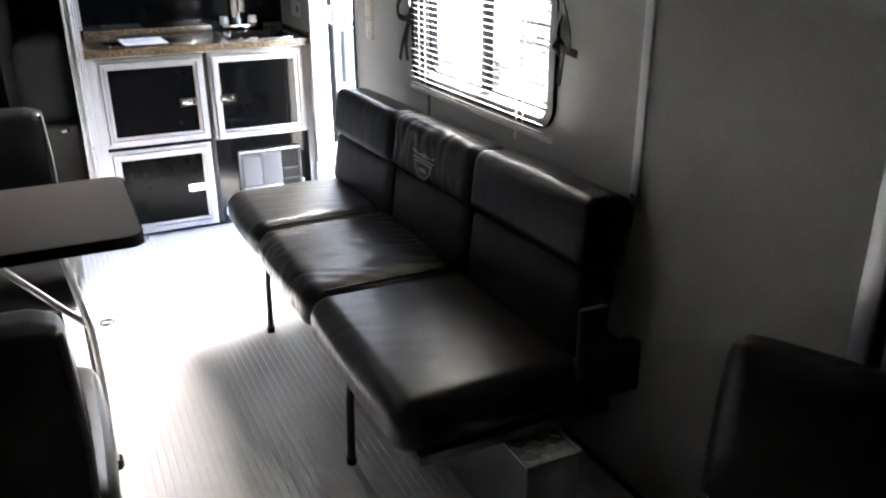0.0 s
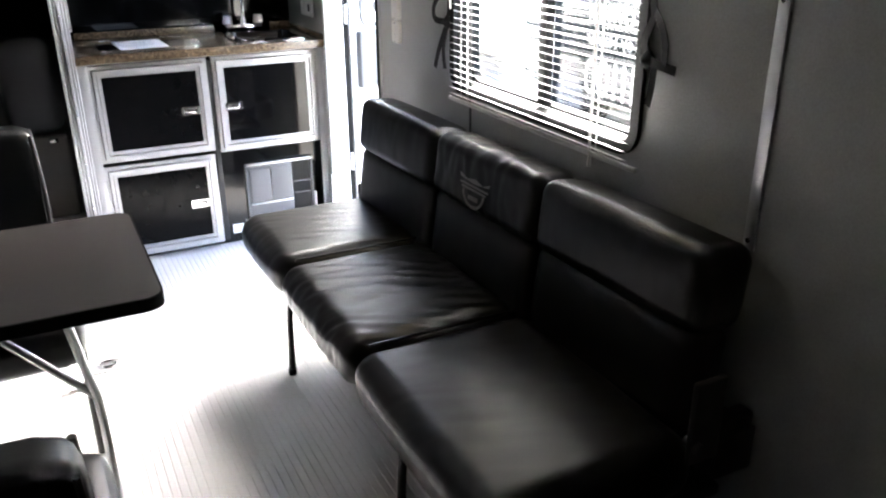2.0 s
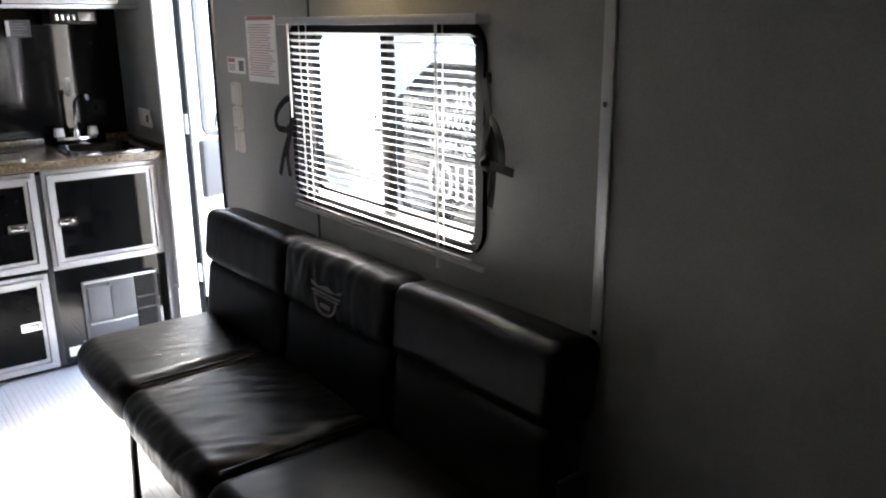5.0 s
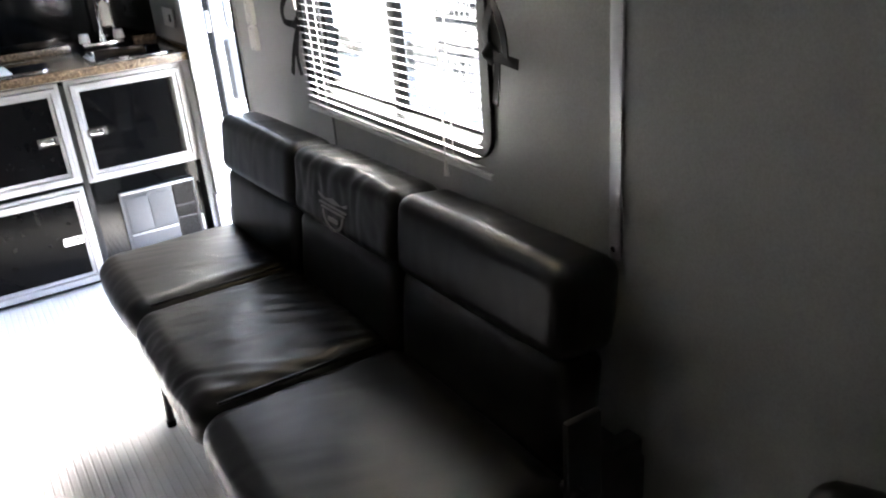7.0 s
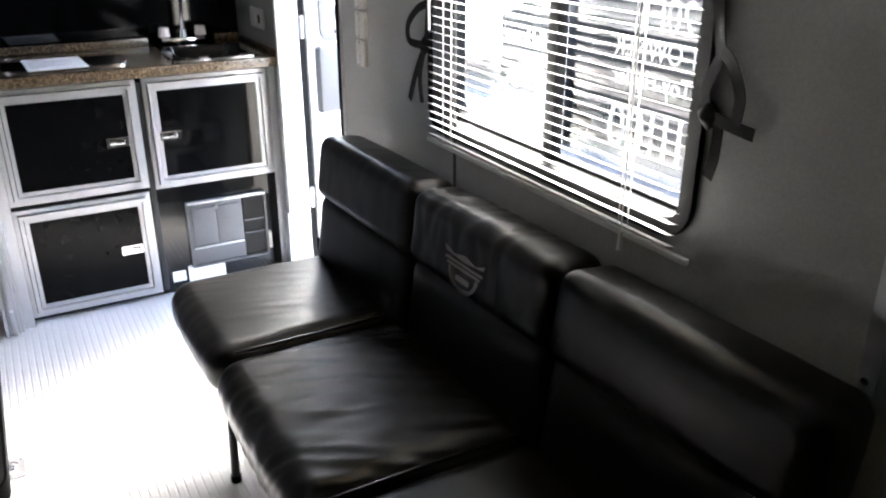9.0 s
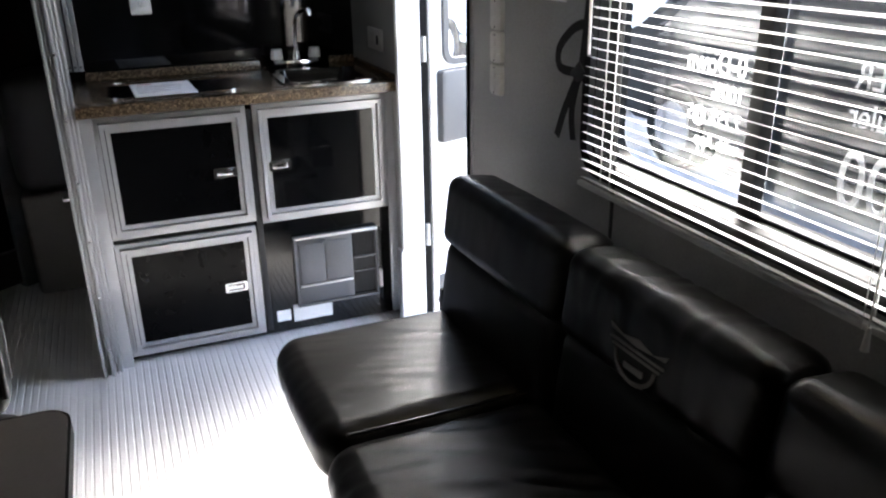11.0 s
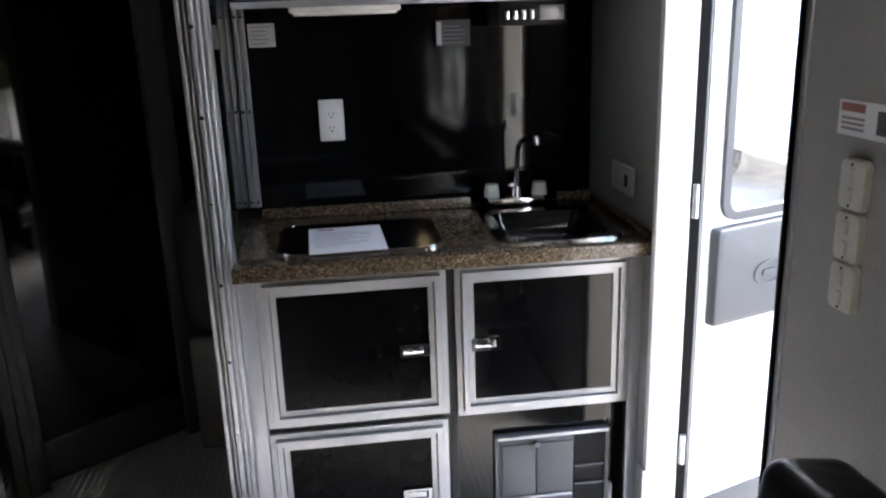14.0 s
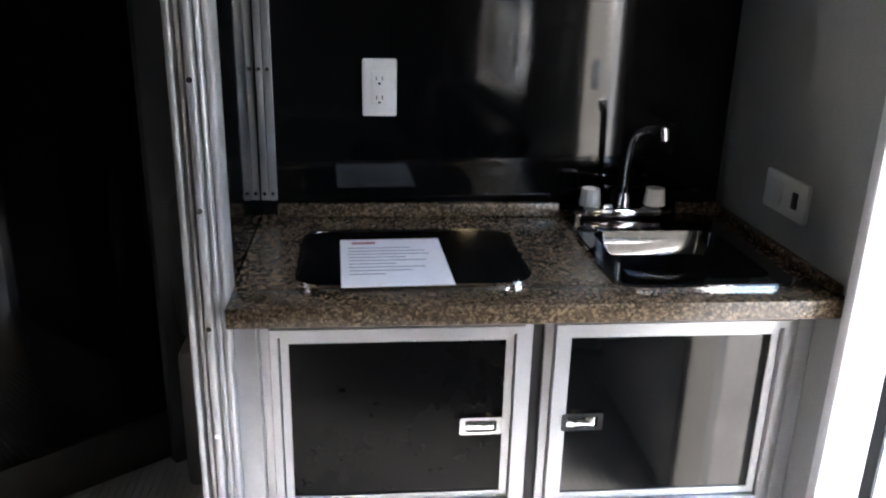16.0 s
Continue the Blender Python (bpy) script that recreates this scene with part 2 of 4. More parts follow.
def cushion(x0, x1, y0, y1, z0, z1, r, puff=0.012, wrinkle=0.0, seed=0, cuts=14):
    """A stuffed box with round edges, a slightly domed skin and creases."""
    bm = bmesh.new()
    g = bmesh.ops.create_cube(bm, size=2)
    bmesh.ops.subdivide_edges(bm, edges=bm.edges[:], cuts=cuts, use_grid_fill=True)
    c = Vector(((x0 + x1) / 2, (y0 + y1) / 2, (z0 + z1) / 2))
    s = Vector(((x1 - x0) / 2, (y1 - y0) / 2, (z1 - z0) / 2))
    for v in bm.verts:
        p = Vector((v.co.x * s.x, v.co.y * s.y, v.co.z * s.z))
        core = Vector([max(-(s[i] - r), min(s[i] - r, p[i])) for i in range(3)])
        d = p - core
        q = core + (d.normalized() * r if d.length > 1e-6 else d)
        dome = [1 - (q[i] / s[i]) ** 2 for i in range(3)]
        for i in range(3):
            j, k = (i + 1) % 3, (i + 2) % 3
            q[i] += math.copysign(puff * max(0, dome[j]) * max(0, dome[k]), q[i]) * (abs(q[i]) / s[i]) ** 3
        q += c
        if wrinkle:
            w = noise.noise(Vector((q.x * 5 + seed, q.y * 26 + q.x * 9, q.z * 9)))
            w2 = noise.noise(Vector((q.x * 14, q.y * 30 + seed, q.z * 20)))
            amt = wrinkle * (-(abs(w)) + 0.35 * w2)
            q += d.normalized() * amt if d.length > 1e-6 else Vector((0, 0, amt))
        v.co = q
    return bm


# ---- the shell ----
WX, TH, TOP = 1.215, 0.08, 2.02
LX, REAR, NOSE = -1.05, -2.6, 5.2


def shell():
    bm = bmesh.new()
    step, y0, y1 = 0.0225, REAR, NOSE
    xs = []
    n = int((WX - LX) / step)
    for i in range(n):
        x = LX + i * step
        xs += [(x, 0.0), (x + step * 0.68, 0.0), (x + step * 0.74, -0.0022), (x + step * 0.94, -0.0022)]
    xs.append((WX + TH, 0.0))
    lo = [bm.verts.new((x, y0, z)) for x, z in xs]
    hi = [bm.verts.new((x, y1, z)) for x, z in xs]
    for k in range(len(xs) - 1):
        bm.faces.new((lo[k], lo[k + 1], hi[k + 1], hi[k]))
    box(bm, LX - 0.1, WX + TH, REAR - 0.1, NOSE + 0.1, -0.12, -0.01)
    thing("floor", bm, FLOORM, "pale ribbed aluminium trailer floor, scuffed and shiny", "floor", kind="structure", smooth=0)
    thing("ceiling", cube(LX - 0.1, WX + TH, REAR - 0.1, NOSE + 0.1, TOP, TOP + 0.06), CEIL, "plain white trailer ceiling", "ceiling", kind="structure")
    # side wall with a window hole and a door hole
    bm = bmesh.new()
    wy0, wy1, wz0, wz1 = 1.483, 2.361, 0.889, 1.384
    dy0, dy1, dz1 = 2.985, 3.51, 1.93
    for a, b, c, d in ((REAR, wy0, 0, TOP), (wy0, wy1, 0, wz0), (wy0, wy1, wz1, TOP), (wy1, dy0, 0, TOP), (dy0, dy1, dz1, TOP), (dy1, NOSE, 0, TOP)):
        box(bm, WX, WX + TH, a, b, c, d)
    thing("wall_east", bm, WALL, "grey textured vinyl side wall with a window and entry door", "wall", kind="structure", smooth=0)
    # unseen west wall: its dark finish is assumed, to keep bounce off the sofa
    thing("wall_west", cube(LX - 0.06, LX, REAR, NOSE, 0, TOP), DARKW, "unseen side wall behind the dinette, dark to cut bounce light", "wall", kind="structure", smooth=0)
    # rear end is out of view; white is chosen to brighten the side wall
    thing("wall_south", cube(LX - 0.06, WX + TH, REAR - 0.06, REAR, 0, TOP), CEIL, "unseen closed rear ramp wall, white to bounce light forward", "wall", kind="structure", smooth=0)
    thing("wall_north", cube(LX - 0.06, WX + TH, NOSE, NOSE + 0.06, 0, TOP), DARKW, "dark nose wall at the front of the trailer", "wall", kind="structure", smooth=0)
    # galley alcove
    thing("wall_galley", cube(0.0, 1.013, 0.0, 0.03, 0, TOP, m=Matrix.Translation((0.165, 3.982, 0)) @ Matrix.Rotation(radians(2.4), 4, "Z")), BLACKP, "glossy black panel wall behind the galley counter", "wall", kind="structure", smooth=0)
    thing("wall_alcove", cube(1.178, WX - 0.001, 3.462, 4.06, 0, TOP), WALL, "grey vinyl end wall beside the sink", "wall", kind="structure", smooth=0)
    thing("wall_partition", cube(0.118, 0.165, 3.53, 4.9, 0, TOP), BLACKP, "glossy black partition beside the galley", "wall", kind="structure", smooth=0)
    # aluminium corner post with grooves
    post = empty("trim_post", 0.13, 3.5, 0, "bright aluminium corner post with grooves and rivets", "trim", kind="structure")
    part("post_body", cube(0.111, 0.168, 3.515, 3.575, 0, TOP, 0.001), ALUM, post)
    part("post_flange", cube(0.169, 0.205, 3.53, 3.574, 0, 0.86, 0.001), ALUM, post)
    for k, (x, w, d) in enumerate(((0.109, 0.010, 0.030), (0.123, 0.007, 0.018), (0.134, 0.012, 0.030), (0.151, 0.006, 0.016), (0.160, 0.008, 0.010))):
        part("bead", cube(x, x + w, 3.515 - d, 3.515, 0, TOP, 0.003), ALUM, post)
    for k in range(10):
        part("rivet", rod(bmesh.new(), (0.1405, 3.486, 0.1 + k * 0.19), (0.1405, 3.482, 0.1 + k * 0.19), 0.0045), CHROME, post)
    # angle strip in the back corner
    strip = empty("trim_corner", 0.18, 3.975, 0.92, "thin aluminium angle strip with screws", "trim", kind="structure")
    part("flange", cube(0.167, 0.181, 3.974, 3.981, 0.93, TOP, 0.001), ALUM, strip)
    part("flange", cube(0.183, 0.199, 3.972, 3.981, 0.93, TOP, 0.001), ALUM, strip)
    for z in (0.945, 1.2, 1.45):
        for x in (0.174, 0.191):
            part("screw", rod(bmesh.new(), (x, 3.973, z), (x, 3.969, z), 0.004), CHROME, strip)
    # wall cover strips
    cover = empty("trim_wall_strip", WX, 1.115, 0.79, "aluminium cover strip with screws on the side wall", "trim", kind="structure")
    part("strip", cube(WX - 0.006, WX, 1.101, 1.130, 0.775, TOP, 0.0025), ALUM, cover)
    for z in (0.795, 1.25, 1.62, 1.9):
        part("screw", rod(bmesh.new(), (WX - 0.006, 1.116, z), (WX - 0.009, 1.116, z), 0.006), CHROME, cover)
    cover = empty("trim_frame_strip", WX, 0.47, 0, "grey metal jamb strips with a dark gap", "trim", kind="structure")
    part("strip", cube(WX - 0.012, WX, 0.465, 0.505, 0, TOP, 0.003), ALUM, cover)
    part("gap", cube(WX - 0.004, WX, 0.44, 0.464, 0, TOP), RUBBER, cover)
    part("strip", cube(WX - 0.012, WX, 0.395, 0.439, 0, TOP, 0.003), ALUM, cover)
    thing("trim_seam", cube(WX - 0.003, WX, 2.256, 2.266, 0.27, TOP, 0.001), DARKG, "thin dark seam strip on the wall", "trim", kind="structure")
    # added dark line for the dim wall foot; no real skirting there
    thing("baseboard", cube(WX - 0.008, WX, 0.56, 2.88, 0, 0.022, 0.003), RUBBER, "thin black strip added where the wall meets the dark floor", "baseboard", kind="structure")
    # bathroom side
    thing("wall_bath", cube(LX, -0.50, 3.60, 3.63, 0, TOP), WHITEP, "white panel partition beside the passage", "wall", kind="structure", smooth=0)
    thing("trim_bath", cube(-0.50, -0.478, 3.592, 3.638, 0, TOP, 0.003), ALUM, "aluminium edge trim of the white partition", "trim", kind="structure")
    ang = math.atan2(0.30, 0.40)
    m = Matrix.Translation((-0.60, 4.13, 0)) @ Matrix.Rotation(ang, 4, 'Z')
    door = empty("door_2", 0, 0, 0, "closed black passage door in a grey metal frame", "door", kind="structure")
    part("door_leaf", cube(0.03, 0.51, 0.0, 0.03, 0.17, 1.92, 0.004, m=m), BLACKP, door)
    part("kick_plate", cube(0.03, 0.51, -0.004, 0.03, 0.02, 0.165, 0.003, m=m), DARKW, door)
    for x0, x1, d in ((-0.07, -0.035, 0.02), (-0.034, -0.006, 0.03), (-0.005, 0.028, 0.022), (0.512, 0.60, 0.02)):
        part("door_frame", cube(x0, x1, -d, 0.03, 0, 1.96, 0.004, m=m), HEATER, door)
    part("knob", rod(bmesh.new(), m @ Vector((0.08, 0, 0.95)), m @ Vector((0.08, -0.03, 0.95)), 0.014), CHROME, door)
    unit = empty("bathroom_locker", 0.0, 4.4, 0, "dim grey-beige moulded locker with rounded lid", "locker")
    part("body", cube(-0.12, 0.116, 4.3, 4.7, 0, 0.42, 0.02, 3), BEIGE, unit)
    part("lid", cushion(-0.12, 0.116, 4.31, 4.7, 0.425, 0.86, 0.06, 0.02), GREYP, unit)
    part("latch", cube(0.03, 0.07, 4.285, 4.3, 0.385, 0.405, 0.004), CHROME, unit)


def recess_ring(parent, name, x, y0, y1, z0, z1, r, w, depth, mat):
    bm = bmesh.new()
    o, i = round_rect(y1 - y0, z1 - z0, r), round_rect(y1 - y0 - 2 * w, z1 - z0 - 2 * w, max(r - w, 0.004))
    ring_slab(bm, o, i, depth, plane_yz(x, (y0 + y1) / 2, (z0 + z1) / 2))
    return part(name, bm, mat, parent)


def letters(text, y, z, size, parent, squeeze=1.0):
    """Painted words on the outside of the pane, so they read backwards from inside."""
    cu = bpy.data.curves.new("words", 'FONT')
    cu.body, cu.size, cu.extrude, cu.offset = text, size, 0.0006, 0.0
    tmp = new("words", cu)
    me = bpy.data.meshes.new_from_object(tmp.evaluated_get(bpy.context.evaluated_depsgraph_get()))
    bpy.data.objects.remove(tmp)
    bpy.data.curves.remove(cu)
    ob = new("painted_words", me)
    me.materials.clear()
    me.materials.append(CHALK)
    ob.parent = parent
    up = Vector((WX + 0.062, y, z)) - parent.location
    me.transform(Matrix.Translation(up) @ Matrix(((0, 0, 1, 0), (squeeze, 0, 0, 0), (0, 1, 0, 0), (0, 0, 0, 1))))
    return tagged(ob, "white hand-painted words on the glass")


def window():
    w = empty("window_1", WX, 1.93, 0.88, "sliding window with black rounded frame and painted words", "window", kind="structure")
    y0, y1, z0, z1 = 1.462, 2.382, 0.868, 1.405
    recess_ring(w, "window_frame", WX + 0.002, y0, y1, z0, z1, 0.07, 0.028, 0.014, RUBBER)
    o, i = round_rect(0.900, 0.520, 0.062), round_rect(0.842, 0.464, 0.05)
    part("window_lining", ring_slab(bmesh.new(), o, i, 0.030, plane_yz(WX + 0.078, 1.922, 1.1365)), RUBBER, w)
    part("window_sleeve", ring_slab(bmesh.new(), round_rect(0.888, 0.505, 0.06), round_rect(0.862, 0.479, 0.05), 0.046, plane_yz(WX + 0.049, 1.922, 1.1365)), RUBBER, w)
    part("mullion", cube(WX + 0.03, WX + 0.06, 1.905, 1.937, 0.90, 1.373, 0.003), RUBBER, w)
    for a, b in ((1.488, 1.905), (1.937, 2.356)):
        p = part("pane", cube(WX + 0.055, WX + 0.059, a, b, 0.894, 1.379), TINTED if a < 1.6 else GLASS, w)
        p.visible_shadow = False
    letters("20FT", 1.565, 1.195, 0.085, w, 0.85)
    letters("1-OWNER", 1.55, 1.143, 0.055, w, 0.85)
    letters("Toy-Hauler", 1.56, 1.088, 0.052, w, 0.85)
    letters("00", 1.665, 0.965, 0.13, w, 0.8)
    for k in range(3):
        part("price_stroke", cube(WX + 0.060, WX + 0.0615, 1.57 + k * 0.035, 1.58 + k * 0.035, 0.965, 1.055), CHALK, w)
    letters("0-Down", 1.983, 1.12, 0.055, w, 0.85)
    letters("100%", 1.983, 1.075, 0.043, w, 0.85)
    letters("7.25% @5", 1.983, 1.03, 0.04, w, 0.85)
    letters("with App", 1.983, 0.985, 0.037, w, 0.85)


def blind():
    b = empty("window_blind", WX - 0.02, 1.93, 0.87, "white venetian blind with tilted-open thin slats", "blind")
    part("head_rail", cube(WX - 0.050, WX - 0.010, 1.445, 2.375, 1.396, 1.418, 0.003), ALUM, b)
    part("bottom_rail", cube(WX - 0.034, WX - 0.022, 1.440, 2.35, 0.846, 0.858, 0.003), SLATM, b)
    n = 27
    bm = bmesh.new()
    rows = []
    for k in range(5):
        t = (k - 2) / 2
        rows.append([bm.verts.new((t * 0.0115, y, 0.0009 * (1 - t * t) - t * 0.0036)) for y in (-0.425, -0.15, 0.15, 0.425)])
    for a, c in zip(rows, rows[1:]):
        for k in range(3):
            bm.faces.new((a[k], a[k + 1], c[k + 1], c[k]))
    me = mesh_of("slat", bm, SLATM)
    for k in range(n):
        s = new("slat", me)
        s.parent = b
        z = 0.868 + k * (1.392 - 0.868) / n
        s.location = Vector((WX - 0.030, 1.904, z)) - b.location
        s.rotation_euler = (random.uniform(-0.003, 0.003), 0, 0)
    for y in (1.60, 2.25):
        for dx in (-0.041, -0.019):
            part("ladder_cord", rod(bmesh.new(), (WX + dx, y, 0.85), (WX + dx, y, 1.40), 0.0009, seg=6), SLATM, b)
    for y in (1.47, 2.34):
        part("bracket", cube(WX - 0.03, WX, y, y + 0.02, 1.40, 1.414, 0.002), ALUM, b)
    part("lift_cord", rod(bmesh.new(), (WX - 0.052, 1.58, 0.86), (WX - 0.052, 1.58, 1.40), 0.0016, seg=6), SLATM, b)
    part("cord_tassel", rod(bmesh.new(), (WX - 0.052, 1.58, 0.83), (WX - 0.052, 1.58, 0.865), 0.006, 0.003), PLASTIC, b)
    part("tilt_wand", rod(bmesh.new(), (WX - 0.052, 2.30, 1.13), (WX - 0.052, 2.30, 1.40), 0.0035, seg=8), ACRYL, b)


def strap(name, pts_list, label):
    s = empty(name, WX - 0.01, pts_list[0][0][1], pts_list[0][0][2], label, "strap", group="webbing straps by the window")
    for k, pts in enumerate(pts_list):
        part("webbing" if k < 2 else "strap_end", sweep(bmesh.new(), smooth_path(pts, 6), 0.020, 0.0024), WEB, s)
    part("knot", cushion(WX - 0.022, WX - 0.003, pts_list[1][0][1] - 0.012, pts_list[1][0][1] + 0.012, pts_list[1][0][2] - 0.012, pts_list[1][0][2] + 0.012, 0.007, cuts=4), WEB, s)
    part("anchor", cube(WX - 0.007, WX, pts_list[0][0][1] - 0.01, pts_list[0][0][1] + 0.01, pts_list[0][0][2] - 0.012, pts_list[0][0][2] + 0.012, 0.002), BLACKM, s)


def straps():
    x = WX - 0.012
    strap("webbing_strap", [[(x, 2.365, 1.310), (x, 2.375, 1.190), (x, 2.390, 1.080)],
                            [(x, 2.395, 1.078), (x - 0.02, 2.440, 1.085), (x - 0.02, 2.448, 1.125), (x - 0.01, 2.415, 1.165), (x, 2.385, 1.180)],
                            [(x, 2.395, 1.078), (x - 0.01, 2.430, 1.000), (x - 0.012, 2.460, 0.930)], [(x, 2.395, 1.078), (x - 0.014, 2.397, 1.000), (x - 0.012, 2.390, 0.935)]],
          "black nylon webbing strap tied in a loop beside the window")
    strap("webbing_strap", [[(x, 1.458, 1.283), (x, 1.448, 1.223), (x, 1.438, 1.183)],
                            [(x, 1.448, 1.098), (x - 0.01, 1.408, 1.095), (x - 0.008, 1.353, 1.088)],
                            [(x, 1.438, 1.198), (x - 0.02, 1.398, 1.183), (x - 0.025, 1.373, 1.143), (x - 0.01, 1.388, 1.098)],
                            [(x, 1.443, 1.183), (x - 0.005, 1.458, 1.133), (x, 1.448, 1.098)], [(x, 1.428, 1.093), (x - 0.012, 1.418, 1.043), (x - 0.01, 1.428, 1.003)]],
          "black nylon webbing strap hanging knotted beside the window")


def entry_door():
    d = empty("door_1", 1.266, 3.456, 0, "open white entry door with a window and grey pocket", "door", kind="structure")
    m = Matrix.Translation((1.272, 3.456, 0)) @ Matrix.Rotation(radians(20), 4, 'Z')
    W, H = 0.56, 1.9
    bm = bmesh.new()
    for a, b, c, e in ((0, W, 0.03, 0.95), (0, 0.075, 0.95, 1.75), (W - 0.07, W, 0.95, 1.75), (0, W, 1.75, H)):
        box(bm, a, b, 0, 0.022, c, e, m=m)
    part("door_leaf", bm, WHITEP, d)
    o, i = round_rect(0.44, 0.83, 0.05), round_rect(0.395, 0.785, 0.03)
    part("window_frame", ring_slab(bmesh.new(), o, i, 0.012, m @ plane_xz(0.28, 0, 1.35)), GREYP, d)
    p = part("pane", cube(0.075, W - 0.07, 0.014, 0.018, 0.95, 1.75, m=m), GLASS, d)
    p.visible_shadow = False
    part("pocket", slab(bmesh.new(), round_rect(0.40, 0.25, 0.012), 0.03, m @ plane_xz(0.235, 0, 0.797), 0.012), GREYP, d)
    o = [(0.055 * math.cos(a * math.pi / 16), 0.034 * math.sin(a * math.pi / 16)) for a in range(32)]
    i = [(0.044 * math.cos(a * math.pi / 16), 0.025 * math.sin(a * math.pi / 16)) for a in range(32)]
    part("oval_emblem", ring_slab(bmesh.new(), o, i, 0.005, m @ plane_xz(0.215, -0.029, 0.790)), GREYP, d)
    part("emblem_bar", slab(bmesh.new(), round_rect(0.05, 0.018, 0.008), 0.005, m @ plane_xz(0.215, -0.029, 0.790)), GREYP, d)
    part("kick_plate", cube(0.03, W - 0.03, -0.004, 0, 0.06, 0.17, 0.0015, m=m), GREYP, d)
    part("edge_trim", cube(0.002, 0.018, -0.006, 0.0, 0.03, H, 0.002, m=m), ALUM, d)
    for z in (0.35, 1.0, 1.6):
        part("hinge", rod(bmesh.new(), (1.247, 3.434, z - 0.04), (1.247, 3.434, z + 0.04), 0.008), ALUM, d)
    part("hinge_gap", cube(1.2365, 1.262, 3.4405, 3.50, 0.012, 1.92), RUBBER, d)
    j = empty("trim_door_frame", 1.25, 3.46, 0, "white metal entry door frame with rubber seal", "trim", kind="structure")
    part("jamb", cube(1.154, 1.236, 3.436, 3.4615, 0, 1.93, 0.003), WHITEP, j)
    part("jamb_back", cube(WX + 0.001, 1.25, 3.462, 3.51, 0, 1.93), WHITEP, j)
    part("jamb", cube(WX - 0.005, 1.32, 2.967, 2.984, 0, 1.93, 0.003), ALUM, j)
    part("strike_plate", cube(1.25, 1.275, 2.9845, 2.9865, 1.02, 1.12, 0.0005), CHROME, j)
    part("seal", cube(WX - 0.012, WX + 0.006, 2.9845, 2.992, 0, 1.92, 0.002), RUBBER, j)
    part("head", cube(WX - 0.005, 1.295, 2.992, 3.436, 1.90, 1.93, 0.003), WHITEP, j)
    part("threshold", cube(WX - 0.01, 1.31, 2.992, 3.436, 0.001, 0.012, 0.003), ALUM, j)
    part("corner_guard", cube(1.142, 1.1535, 3.43, 3.48, 0, 0.30, 0.002), ALUM, j)
    for z in (0.05, 0.5, 0.95, 1.4):
        part("screw", rod(bmesh.new(), (1.195, 3.436, z), (1.195, 3.432, z), 0.006), CHROME, j)


# ---- the galley ----
def framed_door(parent, name, x0, x1, z0, z1, y, hx, hz, w=0.046, mat=BLACKD):
    """An aluminium-framed cabinet door with mitred, stepped rails, a black panel and a paddle latch."""
    d = part(name, cube(x0 + w - 0.004, x1 - w + 0.004, y - 0.012, y - 0.004, z0 + w - 0.004, z1 - w + 0.004), mat, parent)
    cx, cz = (x0 + x1) / 2, (z0 + z1) / 2

    def rect(i):
        a, b = (x1 - x0) / 2 - i, (z1 - z0) / 2 - i
        return [(a, b), (-a, b), (-a, -b), (a, -b)]

    for a, b, dep in ((0, 0.014, 0.013), (0.0165, 0.030, 0.027), (0.0325, w, 0.016)):
        f = part("rail_frame", ring_slab(bmesh.new(), rect(a), rect(b), dep, plane_xz(cx, y, cz)), ALUM, d, smooth=20)
    part("latch_plate", ring_slab(bmesh.new(), round_rect(0.076, 0.034, 0.004, 2), round_rect(0.056, 0.022, 0.003, 2), 0.008, plane_xz(hx, y - 0.012, hz)), CHROME, d)
    part("latch_paddle", cube(hx - 0.028, hx + 0.024, y - 0.019, y - 0.012, hz - 0.009, hz + 0.009, 0.002), CHROME, d)
    return d


